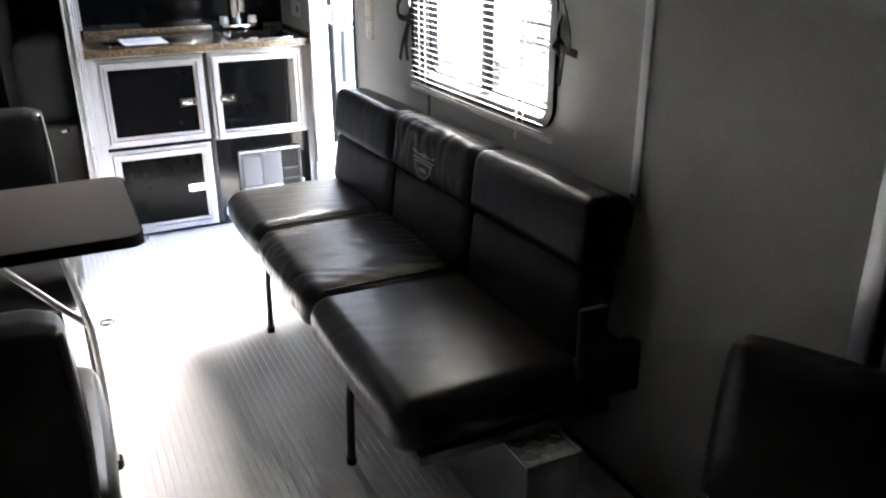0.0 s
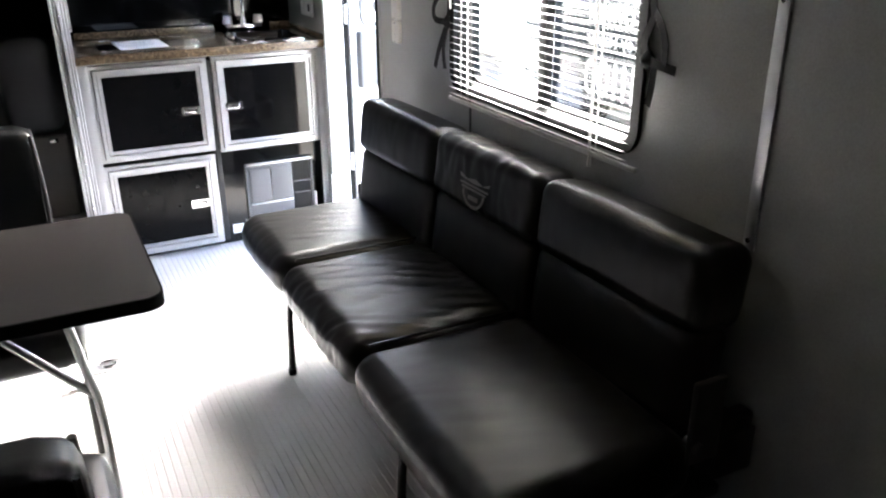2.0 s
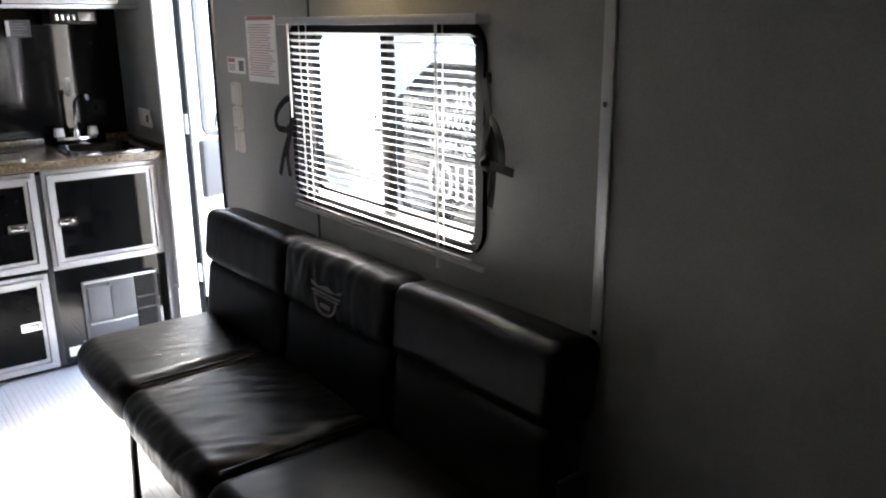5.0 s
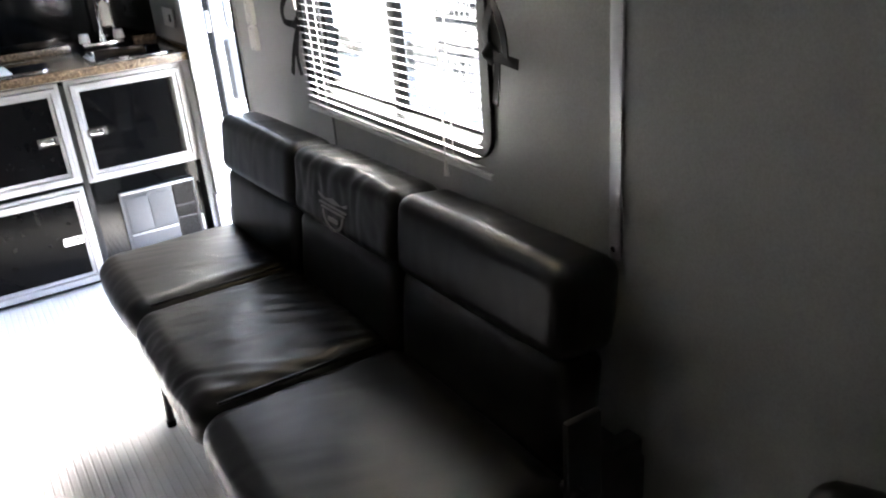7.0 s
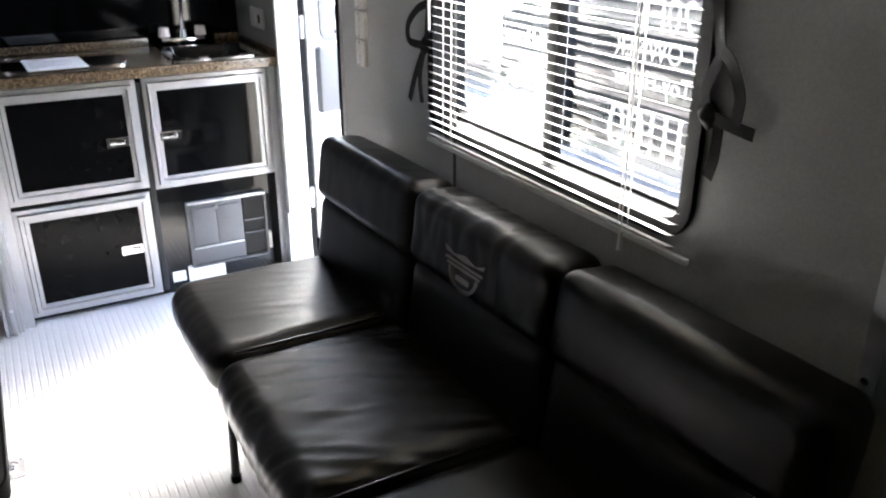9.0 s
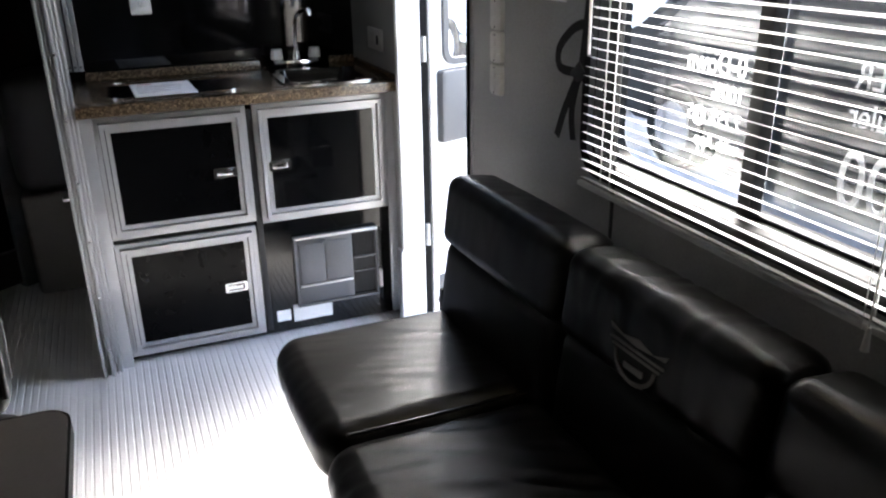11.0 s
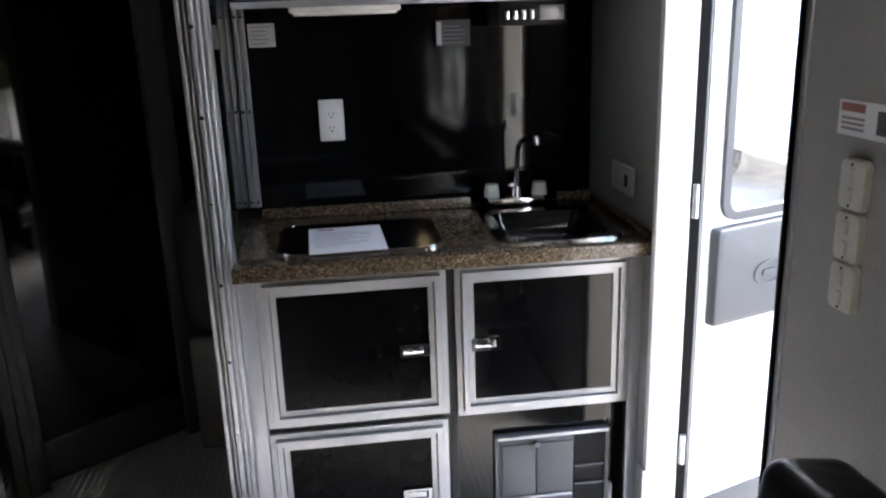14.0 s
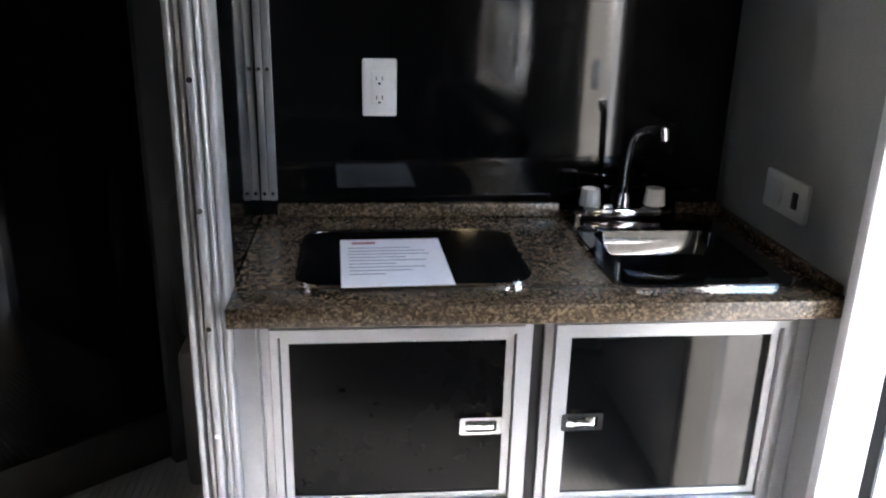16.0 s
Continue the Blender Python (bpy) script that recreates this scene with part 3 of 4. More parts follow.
def galley():
    y = 3.575
    c = empty("kitchen_cabinet", 0.68, 3.78, 0, "black cabinet with aluminium-framed doors and paddle latches", "cabinet")
    part("body", cube(0.20, 1.176, y, 3.978, 0.004, 0.850), BLACKP, c)
    framed_door(c, "door", 0.206, 0.668, 0.446, 0.842, y, 0.583, 0.63)
    framed_door(c, "door", 0.206, 0.662, 0.020, 0.428, y, 0.575, 0.218)
    framed_door(c, "door", 0.690, 1.144, 0.434, 0.843, y, 0.766, 0.632, mat=BLACKP)
    part("stile", cube(1.147, 1.176, y - 0.012, y, 0.005, 0.8615, 0.002), ALUM, c)
    part("top_rail", cube(0.20, 1.146, y - 0.006, y, 0.845, 0.8615, 0.001), ALUM, c)
    for x in (0.2, 0.68, 1.15):
        part("screw", rod(bmesh.new(), (x, y - 0.007, 0.853), (x, y - 0.016, 0.853), 0.006), CHROME, c)
    part("divider", cube(0.669, 0.689, y - 0.005, y, 0.02, 0.83, 0.001), BLACKM, c)
    h = empty("heater", 0.94, y, 0.095, "dark grey built-in furnace panel with a side grille", "heater")
    part("surround", ring_slab(bmesh.new(), [(0.155, 0.134), (-0.155, 0.134), (-0.155, -0.134), (0.155, -0.134)], [(0.146, 0.122), (-0.146, 0.122), (-0.146, -0.126), (0.146, -0.126)], 0.02, plane_xz(0.94, y, 0.229)), HEATER, h)
    part("panel", cube(0.796, 1.000, y - 0.012, y, 0.104, 0.350, 0.002), HEATER, h)
    for a, b in ((0.803, 0.894), (0.898, 0.994)):
        part("raised_leaf", cube(a, b, y - 0.018, y - 0.012, 0.185, 0.335, 0.003), HEATER, h)
    part("knob", rod(bmesh.new(), (0.896, y - 0.018, 0.336), (0.896, y - 0.028, 0.336), 0.009), HEATER, h)
    part("ledge", cube(0.80, 0.996, y - 0.020, y - 0.012, 0.170, 0.178, 0.002), ALUM, h)
    part("top_bar", cube(0.79, 1.094, y - 0.027, y - 0.018, 0.356, 0.366, 0.002), ALUM, h)
    part("grille_back", cube(1.006, 1.084, y - 0.006, y, 0.110, 0.348), DARKG, h)
    for z in (0.195, 0.25):
        part("grille_bar", cube(1.004, 1.086, y - 0.016, y - 0.006, z, z + 0.007, 0.001), HEATER, h)
    for k in range(14):
        part("fin", cube(1.009 + k * 0.0055, 1.0105 + k * 0.0055, y - 0.011, y - 0.006, 0.112, 0.346), DARKG, h)
    part("side_lug", cube(1.097, 1.108, y - 0.02, y, 0.12, 0.19, 0.002), PLASTIC, h)
    for a, b, c0, e in ((0.707, 0.757, 0.046, 0.088), (0.768, 0.912, 0.036, 0.102)):
        s = thing("warning_sticker", cube(a, b, y - 0.003, y - 0.0005, c0, e), PAPER, "small white paper sticker on the black cabinet foot", "sticker", group="cabinet stickers")
    # worktop
    t = empty("countertop", 0.68, 3.72, 0.85, "brown speckled laminate countertop with raised backsplash", "countertop")
    bm = bmesh.new()
    box(bm, 0.167, 1.177, 3.475, 3.5625, 0.862, 0.895, 0.002, 2)
    box(bm, 0.167, 0.8345, 3.5625, 4.012, 0.862, 0.895)
    box(bm, 1.0895, 1.177, 3.5625, 4.012, 0.862, 0.895)
    box(bm, 0.8345, 1.0895, 3.835, 4.012, 0.862, 0.895)
    part("worktop", bm, COUNTER, t)
    part("backsplash", cube(0.2, 0.80, 3.958, 3.981, 0.8955, 0.925, 0.004), COUNTER, t)
    part("backsplash", cube(1.06, 1.16, 3.958, 3.981, 0.8955, 0.925, 0.004), COUNTER, t)
    part("side_splash", cube(1.160, 1.177, 3.50, 3.98, 0.8955, 0.912, 0.004), COUNTER, t)
    # flush black glass lid of the hob
    k = empty("cooktop", 0.465, 3.71, 0.895, "black glass cooktop cover set flush in the counter", "cooktop")
    part("trim_ring", ring_slab(bmesh.new(), round_rect(0.405, 0.30, 0.05), round_rect(0.393, 0.288, 0.045), 0.004, plane_xy(0.465, 3.712, 0.8955)), CHROME, k)
    part("glass_lid", slab(bmesh.new(), round_rect(0.392, 0.287, 0.045), 0.003, plane_xy(0.465, 3.712, 0.8955)), BLACKP, k)
    p = empty("paper_sheet", 0.43, 3.67, 0.9, "white printed paper sheet lying on the cooktop", "paper")
    m = Matrix.Translation((0.432, 3.672, 0.9005)) @ Matrix.Rotation(radians(2), 4, 'Z')
    part("sheet", box(bmesh.new(), -0.094, 0.094, -0.122, 0.122, 0, 0.001, m=m), PAPER, p)
    part("printed_mark", slab(bmesh.new(), round_rect(0.045, 0.012, 0.005), 0.0005, m @ plane_xy(-0.05, 0.10, 0.001)), REDINK, p)
    for i in range(9):
        part("print_line", box(bmesh.new(), -0.08, -0.08 + random.uniform(0.06, 0.15), 0.07 - i * 0.017, 0.073 - i * 0.017, 0.001, 0.0014, m=m), INK, p)
    # sink
    s = empty("sink", 0.96, 3.72, 0.895, "black drop-in sink with a white front reflection rim", "sink")
    o, i = round_rect(0.315, 0.42, 0.035), round_rect(0.255, 0.27, 0.03)
    M = plane_xy(0.962, 3.745, 0.8955)
    i = [(x, yy - 0.045) for x, yy in i]
    part("rim", ring_slab(bmesh.new(), o, i, 0.007, M), BLACKP, s)
    part("rim_trim", ring_slab(bmesh.new(), round_rect(0.322, 0.427, 0.037), round_rect(0.314, 0.419, 0.034), 0.004, M), CHROME, s)
    bm = bmesh.new()
    rings = []
    for d, q in ((0.006, 1.0), (-0.02, 0.97), (-0.040, 0.9), (-0.043, 0.2)):
        rings.append([bm.verts.new(M @ Vector((x * q, (yy + 0.045) * q - 0.045, d + 0.0))) for x, yy in i])
    for a, b in zip(rings, rings[1:]):
        for n in range(len(a)):
            bm.faces.new((a[n], a[(n + 1) % len(a)], b[(n + 1) % len(a)], b[n]))
    bm.faces.new(rings[-1])
    part("bowl", bm, BLACKP, s)
    part("drain", rod(bmesh.new(), (0.962, 3.70, 0.848), (0.962, 3.70, 0.852), 0.03, seg=20), CHROME, s)
    # faucet
    f = empty("faucet", 0.93, 3.93, 0.903, "chrome two-handle faucet with clear knobs and gooseneck spout", "faucet")
    part("base", cube(0.842, 1.012, 3.912, 3.952, 0.9035, 0.926, 0.008, 3), CHROME, f)
    part("collar", rod(bmesh.new(), (0.93, 3.932, 0.926), (0.93, 3.932, 0.955), 0.015, 0.011, 16), CHROME, f)
    part("spout", sweep(bmesh.new(), smooth_path([(0.93, 3.932, 0.95), (0.931, 3.93, 1.02), (0.934, 3.918, 1.072), (0.945, 3.885, 1.098), (0.962, 3.83, 1.108)], 6), 0.0075, 0.0075, 10), CHROME, f)
    part("spout_tip", rod(bmesh.new(), (0.962, 3.832, 1.112), (0.965, 3.828, 1.088), 0.011, 0.010), CHROME, f)
    for x in (0.857, 0.998):
        bm = rod(bmesh.new(), (x, 3.932, 0.93), (x, 3.932, 0.966), 0.023, 0.019, 10)
        part("knob", bm, ACRYL, f, "clear faceted acrylic knob", smooth=0)
        part("knob_cap", rod(bmesh.new(), (x, 3.932, 0.926), (x, 3.932, 0.962), 0.008), CHROME, f)
    # sockets
    outlet("wall_outlet", plane_xz(0.413, 3.981, 1.165), "white rectangular duplex outlet on the black wall", True)
    o = empty("wall_outlet", 1.178, 3.71, 0.99, "white wall plate with switch and sensor beside the sink", "outlet", group="wall outlets")
    part("cover_plate", cube(1.166, 1.177, 3.64, 3.795, 0.970, 1.045, 0.004), PLASTIC, o)
    part("socket", cube(1.163, 1.167, 3.725, 3.765, 0.983, 1.032, 0.002), PLASTIC, o)
    part("slot", cube(1.162, 1.1665, 3.667, 3.683, 0.993, 1.023, 0.001), DARKG, o)
    # upper cabinets
    u = empty("wall_cabinet", 0.68, 3.8, 1.48, "black wall cabinet with aluminium-framed doors above the counter", "cabinet")
    part("body", cube(0.2, 1.176, 3.70, 3.98, 1.482, TOP), BLACKP, u)
    framed_door(u, "door", 0.21, 0.655, 1.485, 1.97, 3.70, 0.575, 1.63)
    framed_door(u, "door", 0.668, 1.10, 1.485, 1.97, 3.70, 0.745, 1.62)
    part("stile", cube(1.104, 1.176, 3.69, 3.70, 1.483, TOP, 0.002), ALUM, u)
    part("bottom_rail", cube(0.2, 1.176, 3.672, 3.70, 1.466, 1.4815, 0.003), ALUM, u)
    l = empty("counter_light", 0.45, 3.78, 1.44, "slim white light fitting under the wall cabinet", "lamp")
    part("housing", cube(0.33, 0.60, 3.72, 3.79, 1.452, 1.481, 0.006), PLASTIC, l)
    part("diffuser", cube(0.34, 0.59, 3.725, 3.785, 1.446, 1.452, 0.002), PLASTIC, l)
    v = empty("range_fan", 0.95, 3.86, 1.40, "black box fitting with chrome switches under the cabinet", "fan")
    part("housing", cube(0.86, 1.045, 3.82, 3.98, 1.405, 1.481, 0.006), BLACKM, v)
    for k in range(4):
        part("switch", cube(0.875 + k * 0.022, 0.89 + k * 0.022, 3.812, 3.82, 1.42, 1.45, 0.003), CHROME, v)
    part("light_lens", cube(0.97, 1.035, 3.814, 3.82, 1.418, 1.455, 0.002), ALUM, v)
    for a, b, z0, z1 in ((0.205, 0.277, 1.37, 1.432), (0.715, 0.812, 1.355, 1.425)):
        s = empty("wall_notice", a, 3.981, z0, "small grey printed notice on the black wall", "notice", group="galley notices")
        part("sheet", cube(a, b, 3.979, 3.9815, z0, z1), PLATE if a < 0.5 else HEATER, s)
        if a > 0.5:
            part("white_edge", cube(a + 0.002, a + 0.016, 3.977, 3.979, z0 + 0.004, z1 - 0.004), PAPER, s)
        for k in range(5):
            part("print_line", cube(a + 0.008, b - random.uniform(0.008, 0.03), 3.978, 3.979, z0 + 0.008 + k * 0.011, z0 + 0.011 + k * 0.011), INK, s)


def outlet(name, m, label, slots):
    o = empty(name, *m.translation, label, "outlet", group="wall outlets")
    part("cover_plate", slab(bmesh.new(), round_rect(0.070, 0.116, 0.004, 2), 0.006, m, 0.003), PLASTIC, o)
    part("socket", slab(bmesh.new(), round_rect(0.034, 0.068, 0.003, 2), 0.009, m, 0.001), PLASTIC, o)
    for dy in (-0.019, 0.019):
        for dx in (-0.006, 0.006):
            part("slot", slab(bmesh.new(), round_rect(0.002, 0.008, 0.0008, 1), 0.0096, m @ Matrix.Translation((dx, dy, 0))), DARKG, o)
        part("earth_hole", slab(bmesh.new(), round_rect(0.005, 0.005, 0.002, 3), 0.0096, m @ Matrix.Translation((0, dy - 0.010, 0))), DARKG, o)
    return o


def wall_bits():
    """Switch plates, sticker and notice between the entry door and the window."""
    for z in (1.165, 1.082, 1.0):
        o = empty("switch_plate", WX, 2.806, z, "white rounded switch plate with two rocker switches", "switch", group="switch plates by the door")
        m = plane_yz(WX, 2.806, z)
        part("cover_plate", slab(bmesh.new(), round_rect(0.062, 0.079, 0.012, 5), 0.014, m, 0.006), PLATE, o)
        for dy in (-0.016, 0.016):
            part("rocker", slab(bmesh.new(), round_rect(0.014, 0.022, 0.002, 2), 0.017, m @ Matrix.Translation((0, dy, 0)), 0.002), PLATE, o)
        for dy in (-0.032, 0.032):
            part("screw", slab(bmesh.new(), round_rect(0.005, 0.005, 0.0024, 3), 0.015, m @ Matrix.Translation((0, dy, 0))), DARKG, o)
    s = empty("door_sticker", WX, 2.767, 1.275, "white safety sticker with a red heading bar", "sticker")
    part("sheet", cube(WX - 0.0015, WX, 2.727, 2.872, 1.236, 1.290), PAPER, s)
    part("red_bar", cube(WX - 0.0022, WX - 0.0016, 2.807, 2.865, 1.273, 1.286), REDINK, s)
    part("grey_picture", cube(WX - 0.0022, WX - 0.0016, 2.737, 2.777, 1.245, 1.280), HEATER, s)
    for k in range(3):
        part("print_line", cube(WX - 0.0022, WX - 0.0016, 2.807, 2.862, 1.245 + k * 0.008, 1.249 + k * 0.008), INK, s)
    n = empty("wall_notice", WX, 2.55, 1.25, "white notice sheet with red printed lines", "notice")
    part("sheet", cube(WX - 0.002, WX, 2.48, 2.698, 1.215, 1.425), PAPER, n)
    part("heading_bar", cube(WX - 0.0026, WX - 0.0021, 2.49, 2.688, 1.412, 1.424), REDINK, n)
    for k in range(21):
        a = random.uniform(0.0, 0.05)
        part("print_line", cube(WX - 0.0026, WX - 0.0021, 2.49 + a, 2.688 - a * 0.3, 1.236 + k * 0.008, 1.2385 + k * 0.008), REDINK, n)


def overhead():
    o = empty("overhead_cabinet", 1.1, 2.0, 1.63, "grey overhead cabinet with black doors above the window", "cabinet")
    part("body", cube(0.97, WX - 0.001, 1.10, 2.95, 1.64, TOP), WALL, o)
    part("bottom_rail", cube(0.955, 0.97, 1.10, 2.95, 1.632, 1.66, 0.003), ALUM, o)
    for k in range(3):
        part("door", cube(0.955, 0.97, 1.12 + k * 0.61, 1.71 + k * 0.61, 1.664, 1.98, 0.004), BLACKP, o)
    l = empty("reading_light", 1.06, 1.87, 1.60, "oval white twin light fitting, both bulbs lit", "lamp")
    part("base", slab(bmesh.new(), [(0.06 * math.cos(a * math.pi / 12), 0.17 * math.sin(a * math.pi / 12)) for a in range(24)], 0.02, Matrix.Translation((1.06, 1.87, 1.639)) @ Matrix.Rotation(math.pi, 4, 'X'), 0.008), PLASTIC, l)
    for y in (1.83, 1.94):
        part("bulb", cushion(1.035, 1.085, y - 0.022, y + 0.022, 1.595, 1.619, 0.011, cuts=5), BULB, l)
    part("shade", cushion(1.01, 1.11, 1.70, 1.80, 1.585, 1.6185, 0.016, cuts=6), BLACKM, l)


# ---- seating ----
def sofa():
    s = empty("sofa", 0.8, 1.8, 0, "black leather folding sofa on thin black tube legs", "sofa")
    seams = (0.985, 1.632, 2.20, 2.675)
    for k, (a, b) in enumerate(zip(seams, seams[1:])):
        c = part("seat_cushion", cushion(0.545, 1.03, a + 0.003, b - 0.003, 0.325, 0.462, 0.058, 0.008, 0.0065 if k == 1 else 0.002, k * 3.1, 64), LEATHER, s)
        pts = [(0.60 + 0.4 * t / 10, b - 0.001, 0.458) for t in range(11)]
        if k < 2:
            part("piping", sweep(bmesh.new(), pts, 0.004, 0.004, 6), LEATHER, c)
    turn = Matrix.Translation((0.97, 2.665, -0.018)) @ Matrix.Rotation(radians(2.1), 4, 'Z') @ Matrix.Translation((-1.0, -2.665, 0))
    tilt = turn @ Matrix.Translation((1.0, 0, 0.46)) @ Matrix.Rotation(radians(7), 4, 'Y') @ Matrix.Translation((-1.0, 0, -0.46))
    seams = (1.062, 1.605, 2.125, 2.665)
    for k, (a, b) in enumerate(zip(seams, seams[1:])):
        up = cushion(0.985, 1.13, a + 0.003, b - 0.003, 0.655, 0.834, 0.036, 0.005, 0.006 if k == 1 else 0.0015, 7 + k * 2.3, 48)
        lo = cushion(1.0, 1.11, a + 0.004, b - 0.004, 0.43, 0.668, 0.035, 0.008, 0.0015, 11 + k, 22)
        for bm in (up, lo):
            bm.transform(tilt)
        part("headrest_roll", up, LEATHER, s)
        part("back_cushion", lo, LEATHER, s)
    # stitched shield badge
    m = tilt @ plane_yz(0.9805, 1.87, 0.735)
    bars = part("badge", slab(bmesh.new(), [(-0.075, 0.022), (-0.04, 0.012), (0, 0.02), (0.04, 0.01), (0.075, 0.022), (0.07, 0.012), (0.0, 0.006), (-0.07, 0.012)], 0.0025, m), SILVER, s, "silver embroidered shield badge")
    for z, w in ((-0.002, 0.07), (-0.012, 0.062)):
        part("badge_bar", slab(bmesh.new(), round_rect(w * 2, 0.005, 0.002, 2), 0.0025, m @ Matrix.Translation((0, z, 0))), SILVER, bars)
    arc_o = [(0.055 * math.cos(math.pi + a * math.pi / 12), -0.018 + 0.045 * math.sin(math.pi + a * math.pi / 12)) for a in range(13)]
    arc_i = [(0.047 * math.cos(math.pi + a * math.pi / 12), -0.018 + 0.037 * math.sin(math.pi + a * math.pi / 12)) for a in range(13)]
    part("badge_shield", slab(bmesh.new(), arc_o + arc_i[::-1], 0.0025, m), SILVER, bars)
    part("badge_bar", slab(bmesh.new(), round_rect(0.05, 0.012, 0.003, 2), 0.0025, m @ Matrix.Translation((0, -0.035, 0))), SILVER, bars)
    # frame
    part("seat_pan", cube(0.60, 1.10, 1.0, 2.66, 0.30, 0.328, 0.006), BLACKM, s)
    part("back_rail", cube(1.08, 1.18, 1.0, 2.64, 0.34, 0.44, 0.006), BLACKM, s)
    part("hinge_box", cube(1.09, 1.205, 1.03, 1.07, 0.315, 0.45, 0.008), BLACKM, s)
    for y, z1 in ((0.99, 0.60), (2.675, 0.50)):
        part("hinge_bracket", cube(0.985, 1.06, y - 0.008, y + 0.008, 0.42, z1, 0.006), BLACKM, s)
        part("hinge_pin", rod(bmesh.new(), (1.0, y - 0.02, 0.46), (1.0, y + 0.02, 0.46), 0.012), BLACKM, s)
    for y in (2.338, 1.471):
        leg = part("leg", sweep(bmesh.new(), [(0.60, y, 0.006), (0.605, y, 0.20), (0.615, y, 0.31)], 0.011, 0.011, 10), BLACKM, s)
        part("foot_cap", rod(bmesh.new(), (0.60, y, 0.0005), (0.60, y, 0.02), 0.014), RUBBER, leg)


def dinette_bench(name, y_back, d, label):
    """A bench with its back at y_back; d = +1 when the seat lies towards +y from the back."""
    s = empty(name, -0.45, y_back, 0, label, "bench", group="dinette benches")
    x0, x1 = -0.98, -0.02

    def yy(a, b):
        return sorted((y_back + d * a, y_back + d * b))

    a, b = yy(0.10, 0.64)
    part("seat", cushion(x0, x1 + 0.03, a, b, 0.33, 0.46, 0.05, 0.01, 0.002, 5, 18), LEATHER, s)
    a, b = yy(0.0, 0.115)
    back = cushion(x0, x1, a, b, 0.42, 0.835, 0.04, 0.008, 0.0015, 9, 20)
    bk = part("backrest", back, LEATHER, s)
    for z0, z1 in ((0.47, 0.815),):
        part("piping", sweep(bmesh.new(), smooth_path([(x1 - 0.002, y_back + d * 0.10, z0), (x1 + 0.003, y_back + d * 0.102, 0.64), (x1 - 0.006, y_back + d * 0.098, z1)], 6), 0.006, 0.006, 8), PIPING, bk)
        part("piping", sweep(bmesh.new(), smooth_path([(x1 - 0.002, y_back + d * 0.012, z0), (x1 + 0.003, y_back + d * 0.01, 0.64), (x1 - 0.006, y_back + d * 0.014, z1)], 6), 0.005, 0.005, 8), PIPING, bk)
    for k in range(3):
        x = x0 + 0.2 + k * 0.28
        part("seam", sweep(bmesh.new(), [(x, y_back + d * 0.121, 0.46), (x, y_back + d * 0.1215, 0.80)], 0.003, 0.003, 6), RUBBER, bk)
    for q in (0.12, 0.52):
        part("leg", sweep(bmesh.new(), [(x1 + 0.02, y_back + d * q, 0.002), (x1 + 0.02, y_back + d * q, 0.34)], 0.012, 0.012, 8), BLACKM, s)
        part("leg", sweep(bmesh.new(), [(x0 + 0.06, y_back + d * q, 0.002), (x0 + 0.06, y_back + d * q, 0.34)], 0.012, 0.012, 8), BLACKM, s)
    part("stretcher", rod(bmesh.new(), (x1 + 0.02, y_back + d * 0.12, 0.12), (x1 + 0.02, y_back + d * 0.52, 0.12), 0.008), BLACKM, s)
    part("seat_frame", cube(x0 + 0.02, x1, *yy(0.12, 0.54), 0.30, 0.328, 0.004), BLACKM, s)
    return s


def dinette():
    t = empty("dinette_table", -0.4, 1.77, 0, "dark grey laminate dinette table with black edge, bare", "table")
    m = plane_xy(-0.42, 1.77, 0.715)
    part("tabletop", slab(bmesh.new(), round_rect(1.15, 0.51, 0.035), 0.026, m), TABLEM, t)
    part("edge_band", ring_slab(bmesh.new(), round_rect(1.158, 0.518, 0.039), round_rect(1.149, 0.509, 0.035), 0.0265, plane_xy(-0.42, 1.77, 0.714)), RUBBER, t)
    part("leg", sweep(bmesh.new(), smooth_path([(-0.03, 1.74, 0.70), (0.0, 1.74, 0.5), (0.015, 1.74, 0.38), (0.012, 1.74, 0.004)], 6), 0.02, 0.010, 10), ALUM, t)
    part("brace", rod(bmesh.new(), (-0.22, 1.74, 0.70), (0.006, 1.74, 0.44), 0.009), ALUM, t)
    part("foot_cap", rod(bmesh.new(), (0.012, 1.74, 0.0005), (0.012, 1.74, 0.03), 0.02), RUBBER, t)
    part("hinge_plate", cube(-0.26, 0.0, 1.70, 1.78, 0.70, 0.713, 0.003), BLACKM, t)
    dinette_bench("dinette_bench", 2.70, -1, "black leather dinette bench with high back and grey piping")
    dinette_bench("dinette_bench", 0.90, 1, "black leather dinette bench with worn grey piping beside the table")


def near_chair():
    c = empty("folding_chair", 1.05, 0.4, 0, "black padded folding chair, folded flat beside the wall", "chair")
    base = Matrix.Translation((1.015, 0.575, 0.0)) @ Matrix.Rotation(radians(-68), 4, 'Z')
    lean = base @ Matrix.Translation((0, 0, 0.288)) @ Matrix.Rotation(radians(-6), 4, 'X')
    bm = cushion(-0.02, 0.46, -0.05, 0.03, 0.04, 0.43, 0.036, 0.01, 0.001, 3, 18)
    bm.transform(lean)
    part("backrest", bm, LEATHER, c)
    bm = cushion(0.0, 0.44, -0.045, 0.02, 0.06, 0.318, 0.028, 0.008, 0.001, 4, 12)
    bm.transform(base)
    part("seat", bm, LEATHER, c)
    for x in (-0.005, 0.445):
        for y0, y1 in ((0.045, 0.04), (-0.05, -0.055)):
            part("leg", rod(bmesh.new(), base @ Vector((x, y0, 0.42)), base @ Vector((x, y1, 0.001)), 0.011), BLACKM, c)


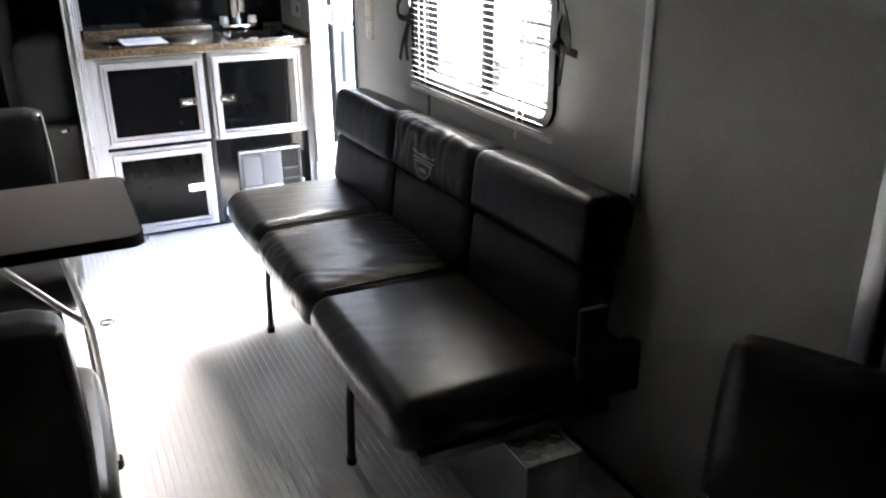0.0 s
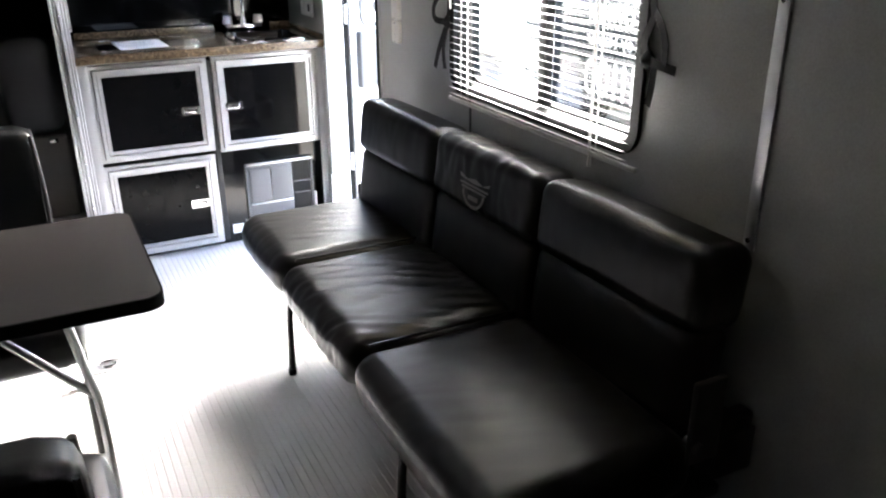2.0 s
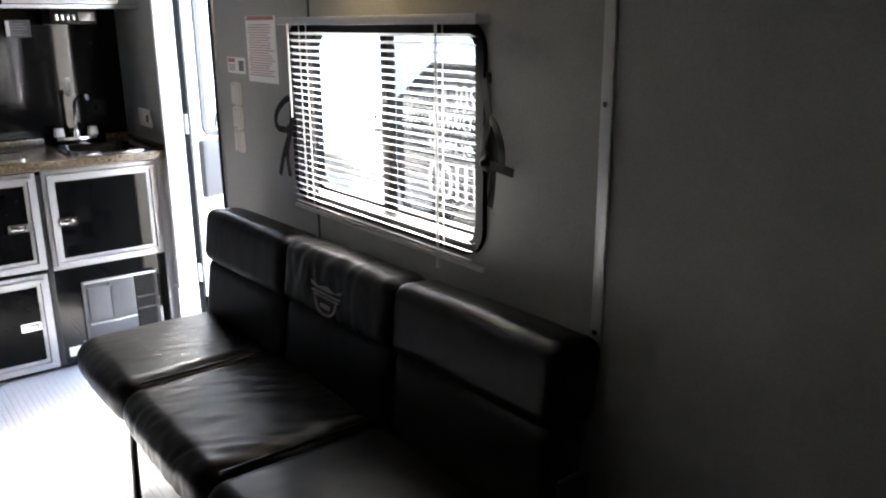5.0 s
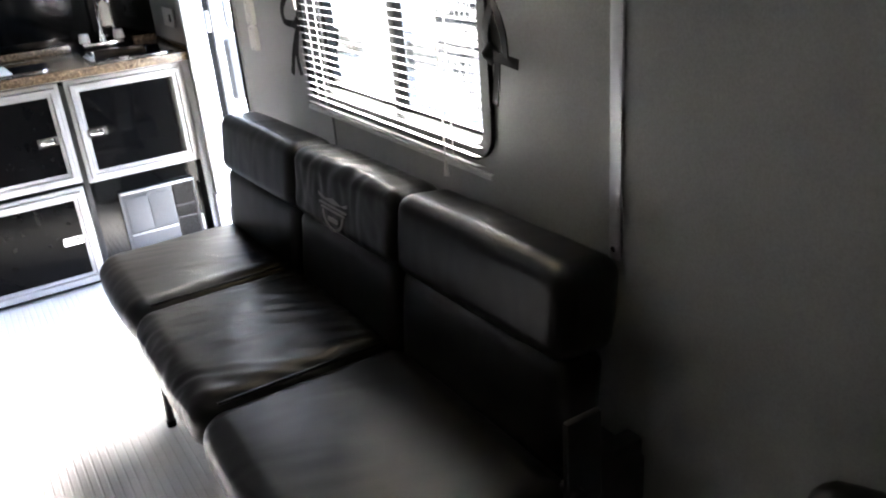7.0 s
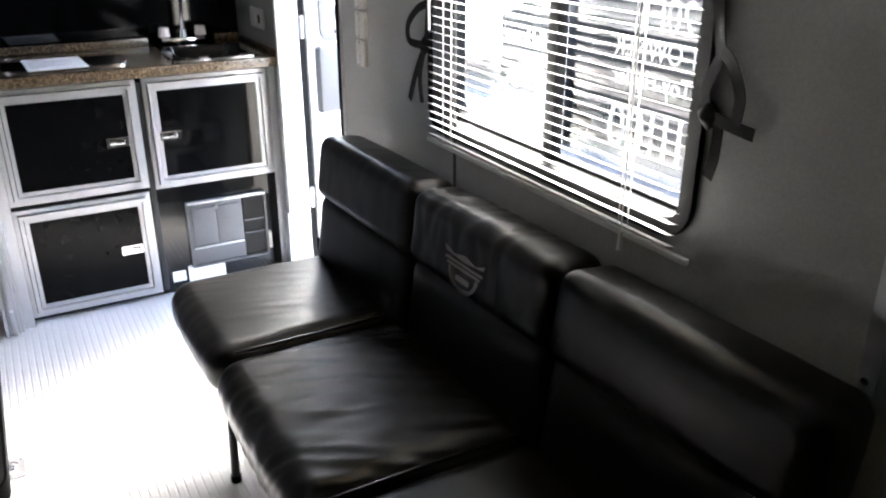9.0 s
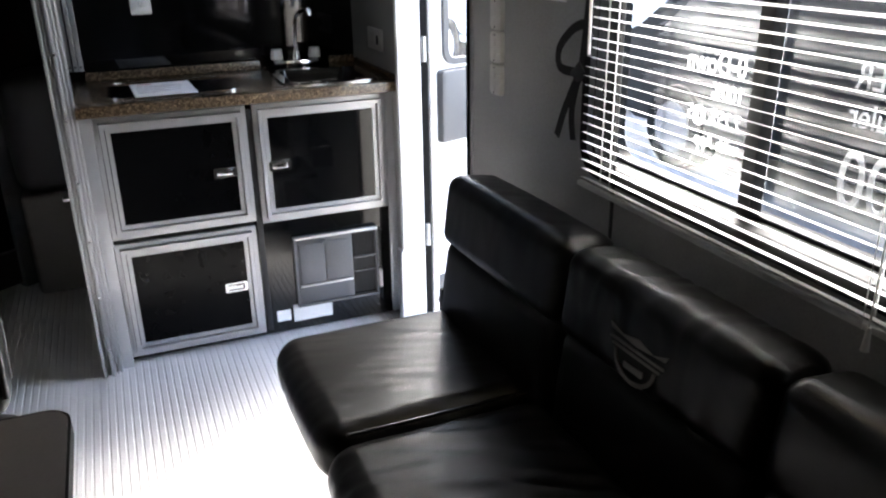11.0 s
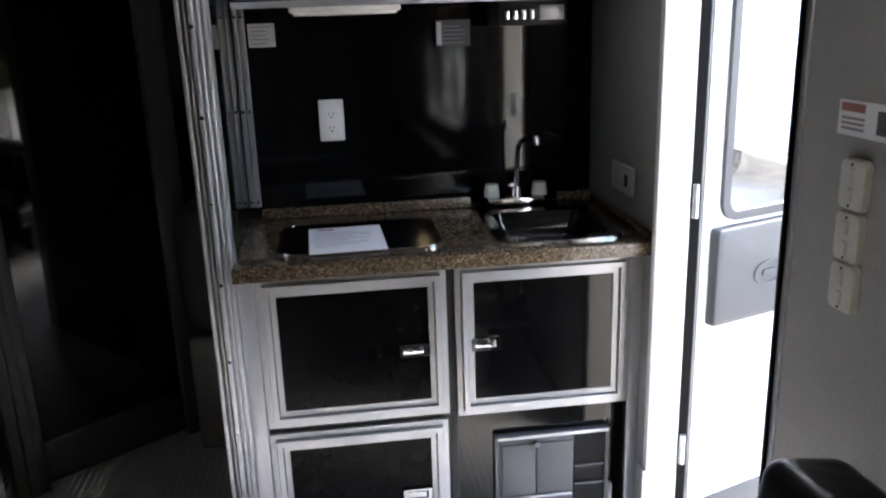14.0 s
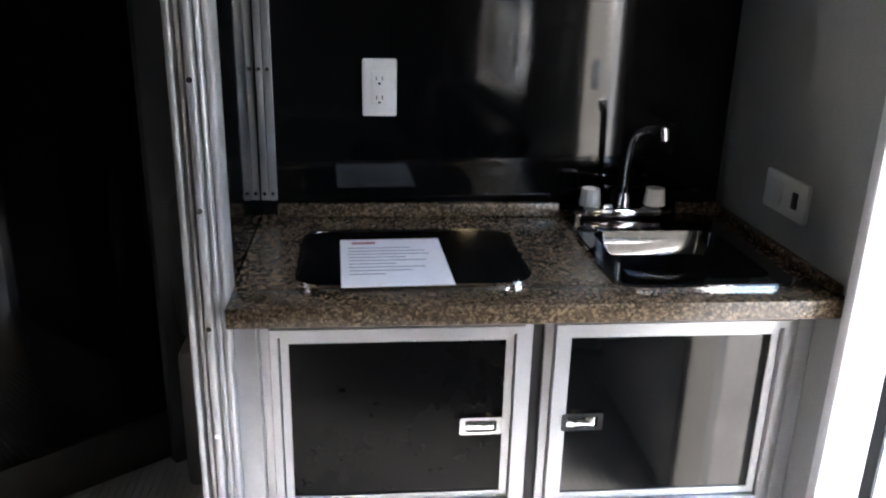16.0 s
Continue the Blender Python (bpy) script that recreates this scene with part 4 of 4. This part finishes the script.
def floor_bits():
    b = empty("tread_box", 0.9, 1.7, 0, "low box with an aluminium tread-plate top under the sofa", "box")
    part("body", cube(0.83, 0.97, 0.935, 2.50, 0.002, 0.270, 0.003), HEATER, b)
    part("tread_plate", cube(0.826, 0.974, 0.93, 2.50, 0.2705, 0.275, 0.001), TREAD, b)
    part("edge_trim", cube(0.966, 0.976, 0.93, 2.50, 0.272, 0.280, 0.002), ALUM, b)
    bm = bmesh.new()
    k = 0
    for i in range(5):
        for j in range(22):
            a = radians(45 if (i + j) % 2 else -45)
            m = Matrix.Translation((0.842 + i * 0.027, 0.95 + j * 0.027, 0.275)) @ Matrix.Rotation(a, 4, 'Z')
            box(bm, -0.010, 0.010, -0.003, 0.003, 0, 0.002, m=m)
    ob = part("tread_bumps", bm, TREAD, b, smooth=0)
    ob["kind"] = "stuff"
    r = empty("tie_down_ring", 0.065, 2.675, 0, "chrome recessed tie-down ring plate in the floor", "ring")
    part("plate", ring_slab(bmesh.new(), round_rect(0.105, 0.095, 0.008, 3), round_rect(0.07, 0.06, 0.015, 4), 0.004, plane_xy(0.065, 2.675, 0.0005)), ALUM, r)
    part("cup", slab(bmesh.new(), round_rect(0.07, 0.06, 0.015, 4), 0.001, plane_xy(0.065, 2.675, 0.0005)), ALUM, r)
    part("ring", sweep(bmesh.new(), [(0.065 + 0.024 * math.cos(a * math.pi / 9), 2.675 + 0.02 * math.sin(a * math.pi / 9), 0.006) for a in range(19)], 0.004, 0.004, 6), CHROME, r)
    for dx in (-0.043, 0.043):
        for dy in (-0.038, 0.038):
            part("screw", rod(bmesh.new(), (0.065 + dx, 2.675 + dy, 0.004), (0.065 + dx, 2.675 + dy, 0.006), 0.005, seg=8), ALUM, r)


# ---- outdoors ----
GZ = -0.42


def outdoors():
    bm = bmesh.new()
    bmesh.ops.create_circle(bm, cap_ends=True, segments=64, radius=900, matrix=Matrix.Translation((0, 0, GZ)))
    thing("ground", bm, GRAVEL, "pale sunlit gravel lot outside the trailer", "ground", kind="structure")
    t = empty("cargo_trailer", 6.5, 11, GZ, "white enclosed cargo trailer parked across the lot", "trailer")
    part("body", cube(4.6, 7.0, 7.6, 13.5, GZ + 0.5, GZ + 2.9, 0.06, 3), CARWHITE, t)
    part("skirt", cube(4.59, 7.01, 7.59, 13.51, GZ + 0.42, GZ + 0.5), ALUM, t)
    part("roof_trim", cube(4.58, 7.02, 7.58, 13.52, GZ + 2.86, GZ + 2.94, 0.02), ALUM, t)
    part("side_door", cube(4.585, 4.6, 8.3, 9.1, GZ + 0.6, GZ + 2.5, 0.004), CARWHITE, t)
    for y in (10.3, 11.2):
        w = part("wheel", rod(bmesh.new(), (4.57, y, GZ + 0.34), (4.8, y, GZ + 0.34), 0.34, seg=28), RUBBER, t)
        part("rim", rod(bmesh.new(), (4.555, y, GZ + 0.34), (4.58, y, GZ + 0.34), 0.2, seg=20), ALUM, w)
    # dark hatchback car
    c = empty("parked_car", 5.2, 4.65, GZ, "dark grey parked car with black windows", "car")
    prof = [(-2.1, 0.35), (-2.15, 0.65), (-1.95, 0.9), (-1.0, 0.98), (-0.35, 1.45), (1.2, 1.5), (1.9, 1.05), (2.15, 0.95), (2.15, 0.4), (1.9, 0.3), (-1.9, 0.3)]
    M = Matrix.Translation((5.2, 4.65, GZ)) @ Matrix.Rotation(radians(91), 4, 'Z') @ Matrix(((1, 0, 0, 0), (0, 0, -1, 0.85), (0, 1, 0, 0), (0, 0, 0, 1)))
    part("body", slab(bmesh.new(), prof[::-1], 1.7, M), CARGREY, c)
    glassp = [(-0.85, 1.0), (-0.3, 1.38), (1.1, 1.42), (1.6, 1.05)]
    for d in (-0.012, 1.7):
        part("side_window", slab(bmesh.new(), glassp, 0.012, M @ Matrix.Translation((0, 0, d))), CARGLASS, c)
    for x in (-1.35, 1.35):
        for d in (-0.04, 1.52):
            w = part("wheel", rod(bmesh.new(), M @ Vector((x, 0.32, d)), M @ Vector((x, 0.32, d + 0.22)), 0.32, seg=24), RUBBER, c)
            part("rim", rod(bmesh.new(), M @ Vector((x, 0.32, d - 0.012)), M @ Vector((x, 0.32, d + 0.232)), 0.2, seg=16), HEATER, w)
    for d in (0.15, 1.25):
        part("headlight", cube(-2.16, -2.05, 0.62, 0.78, d, d + 0.3, 0.02, m=M), CHROME, c)


shell()
window()
blind()
straps()
entry_door()
galley()
wall_bits()
overhead()
sofa()
dinette()
near_chair()
floor_bits()
outdoors()
